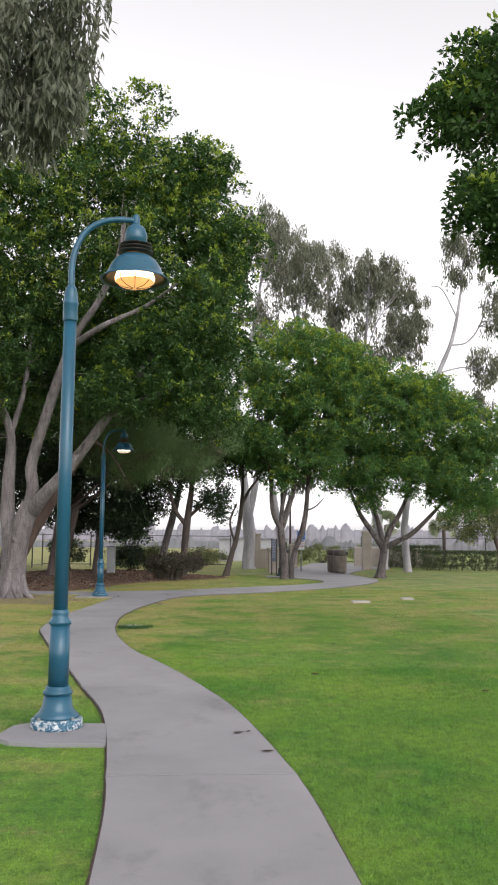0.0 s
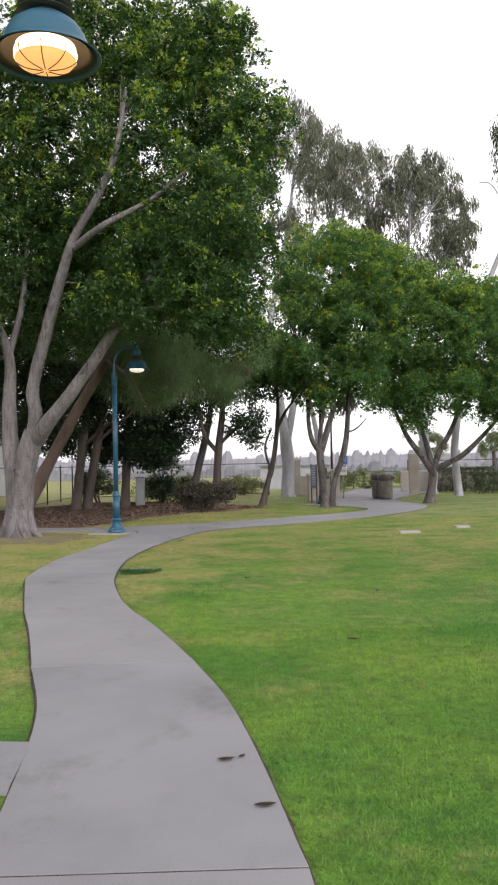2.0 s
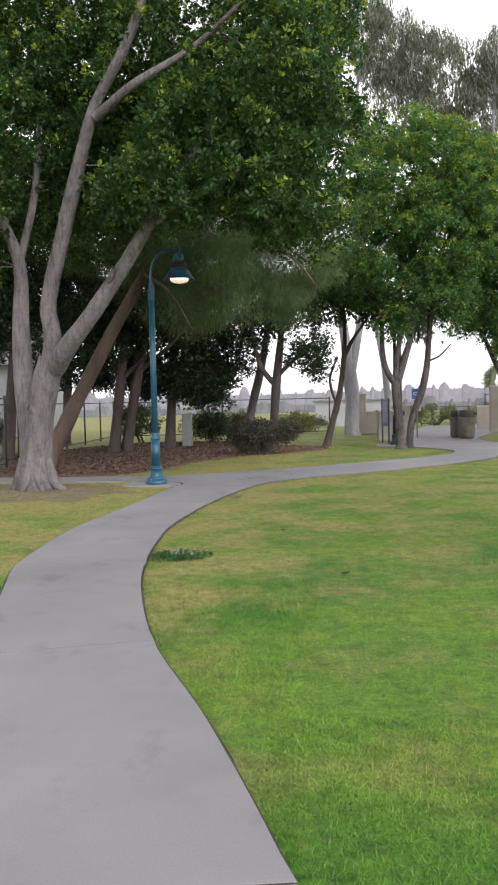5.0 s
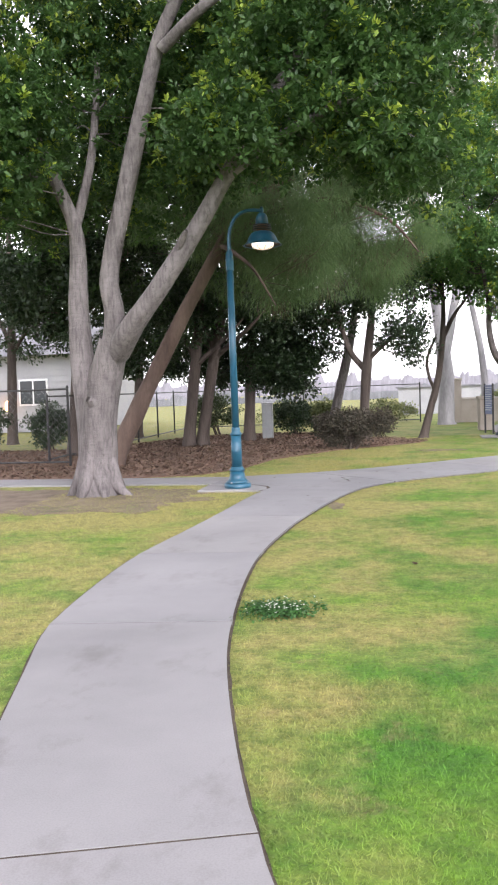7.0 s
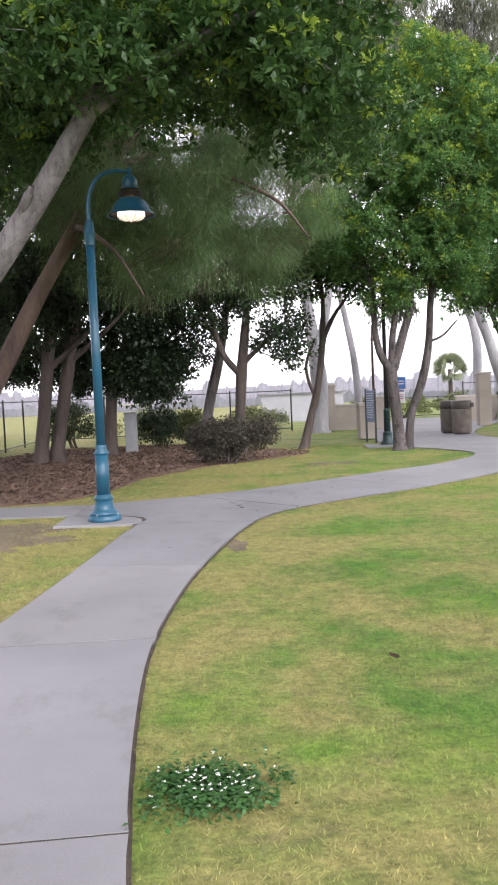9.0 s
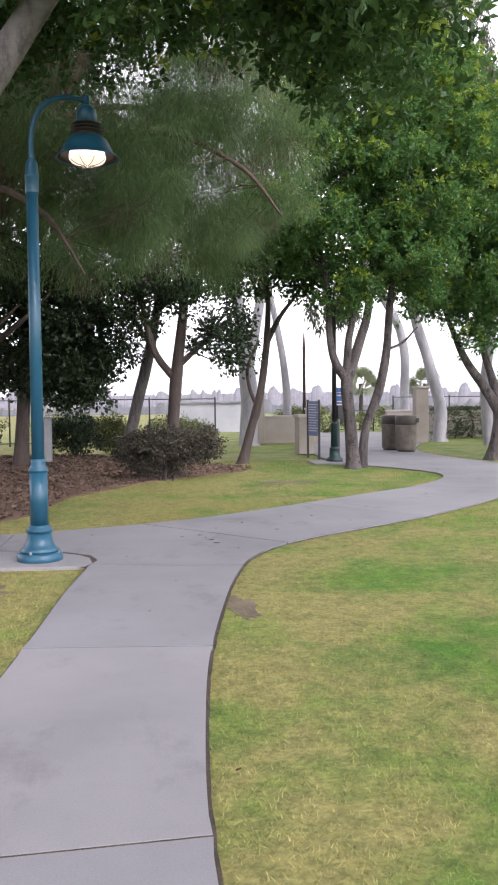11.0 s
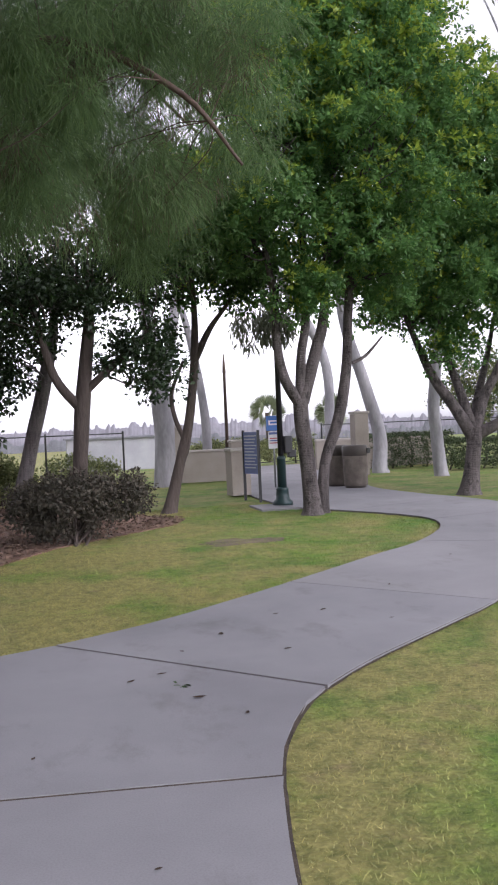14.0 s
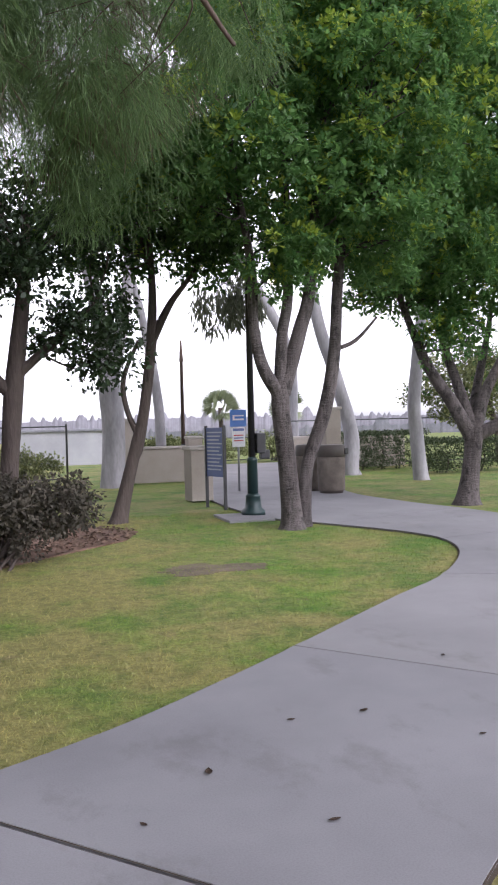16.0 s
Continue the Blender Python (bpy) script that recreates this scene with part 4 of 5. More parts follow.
R_LIMBS = [
    [(5.62, 35.0, -0.1, 0.317), (5.64, 35.0, 0.12, 0.211), (5.7, 35.0, 0.5, 0.167), (5.76, 35.0, 1.0, 0.158), (5.76, 35.0, 1.35, 0.176)],
    [(5.72, 35.0, 1.2, 0.141), (5.3, 34.9, 1.8, 0.114), (4.87, 34.9, 2.4, 0.097), (4.5, 34.9, 3.2, 0.070), (4.0, 34.9, 4.5, 0.035)],
    [(5.75, 35.0, 1.3, 0.123), (5.6, 35.2, 2.1, 0.097), (5.4, 35.4, 3.0, 0.070), (5.2, 35.6, 4.5, 0.035)],
    [(5.78, 35.0, 1.25, 0.132), (6.1, 35.1, 2.0, 0.106), (6.5, 35.1, 2.7, 0.088), (7.0, 35.2, 4.0, 0.053), (7.3, 35.2, 5.5, 0.026)],
    [(5.8, 35.0, 1.2, 0.132), (6.3, 34.8, 1.45, 0.114), (6.9, 34.7, 1.8, 0.097), (7.7, 34.6, 2.6, 0.070), (8.6, 34.6, 3.6, 0.035)],
    [(5.8, 35.05, 1.25, 0.106), (6.2, 35.6, 2.0, 0.088), (6.8, 36.2, 3.0, 0.062), (7.4, 36.8, 4.2, 0.026)]]
R_LOBES = [((9.6, 35.2, 5.6), (1.6, 1.8, 1.4), 72, 0.3), ((7.4, 35.2, 7.0), (2.2, 2.0, 1.4), 96, 0.4), ((6.0, 35.1, 6.2), (2.4, 2.4, 2.0), 180, 0.45), ((8.0, 35.2, 5.6), (2.4, 2.4, 2.0), 180, 0.45), ((4.4, 35.0, 5.4), (1.5, 1.8, 1.6), 96, 0.35), ((9.4, 35.2, 4.2), (1.7, 2.0, 1.5), 108, 0.35),
           ((6.6, 34.3, 4.1), (2.9, 1.8, 0.9), 132, 0.2), ((6.8, 35.2, 7.4), (1.8, 1.6, 0.9), 60, 0.3), ((8.8, 34.2, 3.2), (1.5, 1.2, 0.7), 48, 0.2), ((6.0, 35.0, 8.0), (1.8, 1.6, 0.8), 50, 0.3), ((4.5, 34.6, 3.7), (1.1, 0.9, 0.5), 26, 0.2), ((4.6, 34.8, 8.0), (1.2, 1.0, 1.3), 44, 0.3), ((5.0, 34.4, 3.0), (0.7, 0.6, 0.4), 12, 0.1)]
tree("round_tree", 5.7, 35.0, R_LIMBS, FURROWED, R_LOBES, 168, 0.42, 0.105, [LEAF_C, LEAF_YELLOW], "tuft", 0.7, 52,
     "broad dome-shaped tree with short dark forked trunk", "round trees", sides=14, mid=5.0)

# ---------------------------------------------------------------- gum trees with white trunks
GUMS = [
    (7.92, 41.2, [[(7.95, 41.2, -0.1, 0.28), (7.92, 41.2, 0.1, 0.23), (7.82, 41.2, 1.16, 0.2), (7.8, 41.2, 2.4, 0.19), (8.3, 41.2, 5.5, 0.17), (9.38, 41.3, 9.15, 0.14), (10.24, 41.4, 11.3, 0.11), (10.7, 41.5, 13.5, 0.07), (10.9, 41.5, 15.5, 0.04)],
                  [(10.1, 41.4, 11.0, 0.05), (11.0, 41.4, 11.2, 0.045), (11.7, 41.4, 12.2, 0.04), (12.0, 41.4, 13.6, 0.02)], [(9.5, 41.3, 9.6, 0.05), (10.8, 41.3, 9.9, 0.04), (11.8, 41.3, 9.6, 0.02)],
                  [(8.9, 41.3, 7.6, 0.05), (10.5, 41.2, 8.1, 0.04), (12.0, 41.2, 7.6, 0.02)], [(10.5, 41.4, 12.4, 0.04), (9.8, 41.4, 13.8, 0.03), (9.2, 41.4, 14.0, 0.02)]],
     [((10.9, 41.4, 15.6), (1.2, 1.0, 1.5), 34, 0.1), ((11.9, 41.4, 10.0), (1.0, 0.9, 0.9), 22, 0.1), ((11.0, 41.3, 8.0), (1.3, 0.9, 0.8), 26, 0.1), ((12.6, 41.4, 13.0), (1.0, 0.9, 1.4), 22, 0.1)]),
    (7.25, 44.2, [[(7.3, 44.2, -0.1, 0.4), (7.25, 44.2, 0.1, 0.33), (7.28, 44.2, 1.17, 0.29), (6.88, 44.2, 2.67, 0.25), (6.3, 44.4, 5.0, 0.22), (6.2, 44.8, 9.0, 0.18), (6.6, 45.2, 13.0, 0.1), (6.8, 45.4, 16.0, 0.05)],
                  [(6.2, 44.8, 8.8, 0.08), (7.6, 45.0, 10.6, 0.06), (8.7, 45.0, 12.4, 0.03)], [(6.3, 44.4, 5.0, 0.07), (5.0, 42.5, 6.6, 0.05), (3.4, 40.4, 5.8, 0.035), (2.6, 39.8, 4.9, 0.02), (2.2, 39.6, 4.3, 0.01)], [(6.3, 44.9, 10.0, 0.08), (5.2, 45.0, 12.0, 0.05), (4.6, 45.0, 14.0, 0.03)], [(6.4, 45, 11.0, 0.05), (7.2, 45, 13.2, 0.04), (8.2, 45, 14.5, 0.02)]],
     [((7.2, 45.2, 15.6), (2.0, 1.5, 1.5), 60, 0.2), ((8.8, 45.0, 12.6), (1.2, 1.0, 2.0), 46, 0.1), ((5.2, 45.2, 14.0), (1.4, 1.2, 1.6), 44, 0.2), ((6.8, 45.0, 11.8), (1.6, 1.0, 1.4), 36, 0.2), ((2.25, 39.6, 4.2), (0.5, 0.4, 0.3), 5, 0.1), ((2.95, 39.8, 4.5), (0.3, 0.3, 0.75), 7, 0.1)]),
    (0.36, 43.4, [[(0.38, 43.4, -0.1, 0.48), (0.36, 43.4, 0.15, 0.38), (0.39, 43.4, 1.4, 0.34), (0.32, 43.4, 2.5, 0.33), (0.1, 43.4, 4.3, 0.24), (-0.3, 43.6, 8.0, 0.18), (0.6, 44.0, 13.0, 0.1), (1.2, 44.2, 17.5, 0.04)],
                  [(0.35, 43.4, 2.6, 0.24), (0.72, 43.4, 4.4, 0.19), (1.4, 43.6, 8.0, 0.14), (2.6, 44.0, 12.0, 0.09), (3.2, 44.2, 16.0, 0.04)], [(0.6, 44.0, 12.5, 0.07), (-0.6, 44.2, 15.0, 0.04), (-1.0, 44.2, 17.0, 0.02)]],
     [((0.6, 44.2, 17.2), (1.9, 1.6, 2.0), 70, 0.2), ((3.0, 44.2, 15.4), (1.9, 1.5, 2.2), 70, 0.2), ((-0.9, 44.2, 14.5), (1.4, 1.2, 2.0), 40, 0.2), ((1.8, 44.0, 12.6), (1.9, 1.4, 1.6), 50, 0.2)]),
    (1.99, 45.5, [[(2.02, 45.5, -0.1, 0.25), (1.99, 45.5, 0.1, 0.2), (1.94, 45.5, 2.16, 0.16), (1.56, 45.5, 4.5, 0.13), (1.0, 45.5, 7.0, 0.08), (0.6, 45.5, 10.0, 0.04)]],
     [((0.8, 45.5, 9.6), (1.4, 1.2, 1.5), 30, 0.2)]),
    (8.2, 52.0, [[(8.2, 52.0, -0.1, 0.3), (8.2, 52.0, 1.5, 0.24), (8.0, 52.0, 4.5, 0.22), (6.0, 52.0, 8.5, 0.2), (5.4, 52.0, 14.0, 0.14), (5.2, 52.0, 19.0, 0.05)], [(5.3, 52, 11.0, 0.1), (7.2, 52, 14.0, 0.07), (8.6, 52, 16.5, 0.03)],
                 [(5.3, 52, 10.0, 0.1), (3.4, 52, 14.0, 0.07), (2.6, 52, 18.0, 0.03)]],
     [((4.6, 52, 18.4), (2.0, 1.5, 1.6), 56, 0.2), ((8.4, 52, 16.6), (1.8, 1.5, 1.9), 56, 0.2), ((2.2, 52, 19.6), (1.8, 1.5, 2.0), 52, 0.2), ((10.2, 52, 15.2), (1.3, 1.2, 2.0), 36, 0.2)])]
for k, (x, y, limbs, lob) in enumerate(GUMS):
    limbs = [[(a, b, c, r * (0.76 if k == 1 else 0.88)) for a, b, c, r in rows] for rows in limbs]
    tree("gum_tree", x, y, limbs, WHITE_BARK, lob, 85, 0.46, 0.26, [GUM_LEAF, GUM_LEAF], "droop", 0.0, 60 + k,
         "tall gum tree with white trunk and drooping grey-green foliage", "gum trees", twig_share=0.35, twig_radius=0.02)
# boughs that reach over the lawn from trees beside the path
tree("overhanging_tree", 6.8, 10.5, [[(6.8, 10.5, -0.1, 0.4), (6.8, 10.5, 1.5, 0.3), (6.4, 10.4, 4.0, 0.24), (5.2, 10.0, 6.0, 0.14), (3.6, 9.7, 6.6, 0.07), (2.6, 9.5, 6.6, 0.03)],
     [(5.2, 10.0, 6.0, 0.08), (3.8, 9.8, 5.6, 0.05), (2.9, 9.6, 5.2, 0.02)], [(6.4, 10.4, 4.0, 0.15), (6.6, 10.6, 7.0, 0.1), (6.0, 10.4, 9.0, 0.04)]], ROUGH_BARK,
     [((2.4, 9.6, 6.5), (0.4, 0.5, 0.3), 9, 0.1), ((3.2, 9.6, 6.5), (1.0, 0.9, 0.6), 32, 0.1), ((3.1, 9.5, 7.1), (0.5, 0.6, 0.4), 12, 0.1), ((3.4, 9.5, 4.9), (0.5, 0.5, 0.5), 12, 0.1), ((2.95, 9.6, 5.45), (0.55, 0.6, 0.5), 14, 0.1), ((5.6, 10.2, 7.8), (2.0, 1.8, 1.8), 110, 0.2), ((4.4, 9.8, 6.4), (1.2, 1.2, 1.2), 50, 0.2)],
     228, 0.32, 0.085, [LEAF_A, LEAF_YELLOW], "tuft", 0.4, 81, "broad-leaved tree with boughs reaching over the lawn", mid=6.0)
tree("weeping_tree", -8.0, 10.5, [[(-8.0, 10.5, -0.1, 0.4), (-8.0, 10.5, 2.0, 0.3), (-7.2, 10.4, 5.0, 0.22), (-5.2, 10.2, 7.6, 0.12), (-3.2, 10.1, 8.6, 0.05), (-2.2, 10.0, 8.3, 0.02)],
     [(-5.6, 10.3, 7.2, 0.08), (-4.0, 10.2, 7.6, 0.05), (-2.9, 10.1, 7.3, 0.02)]], GREY_BARK,
     [((-3.0, 10.0, 7.5), (1.05, 0.8, 1.3), 60, 0.1), ((-4.6, 10.2, 7.6), (1.4, 1.0, 1.4), 70, 0.1), ((-2.2, 10.0, 8.0), (0.4, 0.5, 0.8), 16, 0.1), ((-2.5, 10.1, 6.9), (0.5, 0.5, 0.7), 18, 0.1)], 150, 0.32, 0.17, [GUM_LEAF, DARK_LEAF], "droop", 0.0, 82,
     "weeping grey-green tree with boughs hanging beside the path", twig_share=0.5, twig_radius=0.012)


# ---------------------------------------------------------------- bush, shrubs, hedges
def shrub(name, x, y, lobes, leaf, per, spread, size, seed, label, category="bush", group="", stems=7, height=0.8):
    rng = np.random.default_rng(seed)
    root = thing(name, x, y, 0, 0, label, category, group)
    c = lobe_points(rng, lobes) - np.array((x, y, 0.0))
    c = c[c[:, 2] > 0.12]
    st = []
    for _ in range(stems):
        a, r = rng.uniform(0, 2 * np.pi), rng.uniform(0.05, 0.25)
        tip = c[rng.integers(len(c))]
        st.append([(r * math.cos(a), r * math.sin(a), -0.05, 0.022), (tip[0] * 0.4, tip[1] * 0.4, height * 0.4, 0.016), (tip[0] * 0.9, tip[1] * 0.9, tip[2], 0.006)])
    for rows in st:
        mesh_ob("stem", limbs_mesh("stem", [rows], ROUGH_BARK, 6, 0.0, 4), root)
    v, f, s = foliage(rng, c, per, spread, size, "broad")
    v[:, 2] = np.maximum(v[:, 2], 0.0)
    mesh_ob("leaves", array_mesh("leaves", v, f, [leaf], s), root)
    return root


shrub("bush", -2.45, 31.2, [((-2.5, 31.2, 0.55), (0.85, 0.6, 0.42), 90, 0.2), ((-1.9, 31.3, 0.62), (0.5, 0.5, 0.35), 40, 0.2), ((-3.0, 31.2, 0.45), (0.4, 0.4, 0.38), 26, 0.2)], BUSH_LEAF, 110, 0.17, 0.06, 91,
      "rounded dusty brown bush at the mulch edge", stems=16)
for k, (x, y, w, h, leaf, lab) in enumerate([
        (-4.9, 38.6, 0.8, 1.15, DARK_LEAF, "small dark green shrub in the mulch"), (-3.9, 39.5, 0.7, 1.0, SHRUB_LEAF, "yellow-green shrub by the fence"),
        (-8.0, 40.2, 0.9, 1.6, HEDGE_LEAF, "loose green shrub by the fence"), (-2.0, 46.6, 1.2, 0.9, SHRUB_LEAF, "pale yellow-green shrub by the fence"), (-6.0, 45.5, 1.6, 1.0, SHRUB_LEAF, "pale yellow-green shrub by the fence"),
        (3.2, 51.5, 1.0, 1.1, SHRUB_LEAF, "pale green shrub behind the plaza"), (5.0, 54.0, 1.9, 1.1, SHRUB_LEAF, "pale green shrub behind the plaza"), (8.4, 55.0, 2.0, 1.2, SHRUB_LEAF, "pale green shrub behind the plaza"),
        (-11.6, 33.5, 0.8, 1.3, DARK_LEAF, "straggly dark shrub before the house"), (-13.6, 33.0, 0.9, 1.5, DARK_LEAF, "straggly dark shrub before the house")]):
    shrub("shrub", x, y, [((x, y, h * 0.55), (w, w * 0.7, h * 0.45), 60, 0.2)], leaf, 70, 0.24, 0.09, 100 + k, lab, "shrub", "shrubs", 8, h)


def hedge(x0, y0, x1, y1, z1, seed, label):
    rng = np.random.default_rng(seed)
    root = thing("hedge", (x0 + x1) / 2, (y0 + y1) / 2, 0, 0, label, "hedge", "clipped hedges")
    hx, hy = (x1 - x0) / 2, (y1 - y0) / 2
    n = int(260 * (x1 - x0))
    p = rng.uniform(-1, 1, (n, 3)) * (hx, hy, z1 / 2) + (0, 0, z1 / 2 + 0.05)
    face = rng.integers(0, 3, n)
    p[face == 0, 1] = -hy
    p[face == 1, 2] = z1
    v, f, s = foliage(rng, p, 14, 0.09, 0.06, "broad")
    v[:, 2] = np.maximum(v[:, 2], 0.0)
    mesh_ob("leaves", array_mesh("leaves", v, f, [HEDGE_LEAF], s), root)
    st = [[(a, rng.uniform(-0.1, 0.1), -0.05, 0.03), (a + 0.1, 0, z1 * 0.4, 0.022), (a + rng.uniform(-0.3, 0.3), 0, z1 * 0.9, 0.01)] for a in np.arange(-hx + 0.3, hx, 0.6)]
    for rows in st:
        mesh_ob("stem", limbs_mesh("stem", [rows], ROUGH_BARK, 6, 0.0, 4), root)


hedge(7.7, 45.8, 10.6, 47.0, 1.12, 121, "clipped dark green hedge behind the gum trunks")
hedge(9.0, 42.9, 15.0, 44.2, 0.9, 122, "clipped dark green hedge on the lawn")
tree("small_tree", 14.2, 47.5, [[(14.2, 47.5, -0.1, 0.2), (14.2, 47.5, 0.8, 0.15), (13.8, 47.5, 2.0, 0.1), (13.4, 47.5, 3.0, 0.04)], [(14.2, 47.5, 0.8, 0.1), (14.8, 47.5, 2.0, 0.06), (15.2, 47.5, 3.0, 0.02)]], ROUGH_BARK,
     [((13.2, 47.5, 2.7), (2.6, 1.6, 1.2), 110, 0.2), ((15.2, 47.5, 2.9), (2.0, 1.5, 1.2), 70, 0.2)], 90, 0.42, 0.12, [SHRUB_LEAF, LEAF_A], "broad", 0.5, 123, "low spreading olive-green tree behind the hedge", "small trees")

# ---------------------------------------------------------------- gate walls, bins, board, signs
wall = thing("low_wall", 1.5, 44.2, 0, 0, "beige stucco low wall with capped pillars", "wall", kind="structure")
boxed("wall_panel", (-0.9, -0.1, 0.0, 0.9, 0.1, 0.9), STUCCO, wall, "", 0.015)
boxed("cap", (-0.92, -0.13, 0.9, 0.92, 0.13, 0.97), STUCCO_CAP, wall, "pale stone cap", 0.015)
for x in (-0.72, 1.15):
    boxed("pillar", (x - 0.2, -0.2, 0.0, x + 0.2, 0.2, 1.66 if x < 0 else 1.15), STUCCO, wall, "", 0.02)
    boxed("pillar_cap", (x - 0.23, -0.23, 1.66 if x < 0 else 1.15, x + 0.23, 0.23, 1.74 if x < 0 else 1.22), STUCCO_CAP, wall, "pale stone cap", 0.02)
gate = thing("gate_pillar", 1.42, 38.2, 0, 6, "square beige stucco pillar beside the notice board", "pillar", "gate pillars")
boxed("shaft", (-0.23, -0.23, 0, 0.23, 0.23, 1.02), STUCCO, gate, "", 0.02)
boxed("cap", (-0.26, -0.26, 1.02, 0.26, 0.26, 1.1), STUCCO_CAP, gate, "pale stone cap", 0.02)
gate2 = thing("gate_pillar", 6.25, 43.2, 0, 0, "tall beige stucco gate pillar", "pillar", "gate pillars")
boxed("shaft", (-0.22, -0.22, 0, 0.22, 0.22, 1.84), STUCCO, gate2, "", 0.02)
boxed("cap", (-0.25, -0.25, 1.84, 0.25, 0.25, 1.92), STUCCO_CAP, gate2, "pale stone cap", 0.02)
wall2 = thing("low_wall", 6.4, 47.6, 0, 0, "beige stucco low wall behind the gate", "wall", kind="structure")
boxed("wall_panel", (-0.2, -0.1, 0, 4.2, 0.1, 1.0), STUCCO, wall2, "", 0.015)
boxed("cap", (-0.22, -0.13, 1.0, 4.22, 0.13, 1.07), STUCCO_CAP, wall2, "pale stone cap", 0.015)


def litter_bin(x, y, turn, label):
    root = thing("litter_bin", x, y, 0, turn, label, "litter bin", "litter bins")
    part("foot", lathe([(0.25, 0.0), (0.25, 0.04), (0.27, 0.05)]), BIN_LID, root, "", True)
    part("body", lathe([(0.275, 0.05), (0.29, 0.07), (0.3, 0.72), (0.3, 0.76), (0.285, 0.77)]), BIN_STONE, root, "", True)
    part("lid", lathe([(0.3, 0.77), (0.31, 0.78), (0.31, 0.98), (0.29, 1.02), (0.1, 1.03)]), BIN_LID, root, "brown lid ring", True)
    boxed("flap", (0.06, -0.325, 0.82, 0.19, -0.29, 0.95), DARK_METAL, root, "dark opening", 0.01)


litter_bin(4.38, 38.45, 35, "round brown aggregate litter bin beside the path")
litter_bin(4.2, 39.3, 35, "round brown aggregate litter bin behind another bin")

board = thing("notice_board", 1.3, 36.35, 0, 0, "blue notice board on two black posts", "notice board")
BA, BB = (0.0, 0.61), (0.18, -0.05)
for p in (BA, BB):
    boxed("post", (p[0] - 0.028, p[1] - 0.028, -0.05, p[0] + 0.028, p[1] + 0.028, 1.5), DARK_METAL, board, "", 0.006)
ang = math.degrees(math.atan2(BB[1] - BA[1], BB[0] - BA[0]))
blen = math.hypot(BB[0] - BA[0], BB[1] - BA[1])


def on_board(name, x0, x1, z0, z1, y, mat, parent, depth=0.004):
    o = boxed(name, (x0, y - depth, z0, x1, y, z1), mat, parent, "", 0.0)
    o.matrix_basis = pose((BA[0] + BB[0]) / 2, (BA[1] + BB[1]) / 2, 0, 0, 0, ang)
    return o


on_board("panel", -blen / 2 + 0.03, blen / 2 - 0.03, 0.56, 1.46, 0.012, SIGN_BLUE, board, 0.024)
for i in range(11):
    wdt = blen - 0.14 - 0.05 * ((i * 7) % 3)
    on_board("text_line", -blen / 2 + 0.07, -blen / 2 + 0.07 + wdt, 1.36 - i * 0.068, 1.385 - i * 0.068, -0.0135, SIGN_PRINT, board, 0.002)

sign = thing("sign_post", 2.76, 40.0, 0, 0, "blue and white sign sheets on a thin steel post", "sign")
part("post", lathe([(0.025, -0.05), (0.025, 1.85)], 10), GALV, sign, "", True)
boxed("blue_sheet", (-0.19, -0.04, 1.46, 0.19, -0.03, 1.84), SIGN_BRIGHT, sign, "bright blue square sheet", 0.003)
boxed("emblem", (-0.13, -0.045, 1.6, 0.13, -0.041, 1.72), SIGN_WHITE, sign, "white wave shape", 0.0)
boxed("emblem", (-0.09, -0.049, 1.64, 0.16, -0.046, 1.69), SIGN_BRIGHT, sign, "", 0.0)
boxed("white_sheet", (-0.15, -0.04, 1.0, 0.15, -0.03, 1.44), SIGN_WHITE, sign, "white sheet with red print", 0.003)
boxed("dark_band", (-0.13, -0.045, 1.36, 0.13, -0.041, 1.42), SIGN_BLUE, sign, "", 0.0)
for i in range(3):
    boxed("print_line", (-0.11, -0.045, 1.13 + 0.06 * i, 0.11, -0.041, 1.155 + 0.06 * i), SIGN_RED if i != 1 else SIGN_BLUE, sign, "", 0.0)


post_box = thing("utility_box", -5.45, 36.4, 0, 5, "weathered grey timber utility box in the mulch", "utility box")
boxed("body", (-0.17, -0.14, 0.0, 0.17, 0.14, 1.1), GALV, post_box, "", 0.015)
boxed("lid", (-0.19, -0.16, 1.1, 0.19, 0.16, 1.14), GALV, post_box, "", 0.01)
for x, y, w in ((3.0, 21.7, 0.22), (4.4, 23.0, 0.16)):
    cover = thing("valve_cover", x, y, -0.03, 0, "pale concrete irrigation valve cover set in the lawn", "valve cover", "valve covers")
    boxed("frame", (-w, -0.16, 0, w, 0.16, 0.045), STUCCO_CAP, cover, "", 0.01)
    boxed("lid", (-w + 0.03, -0.13, 0.045, w - 0.03, 0.13, 0.052), GALV, cover, "grey lid", 0.002)

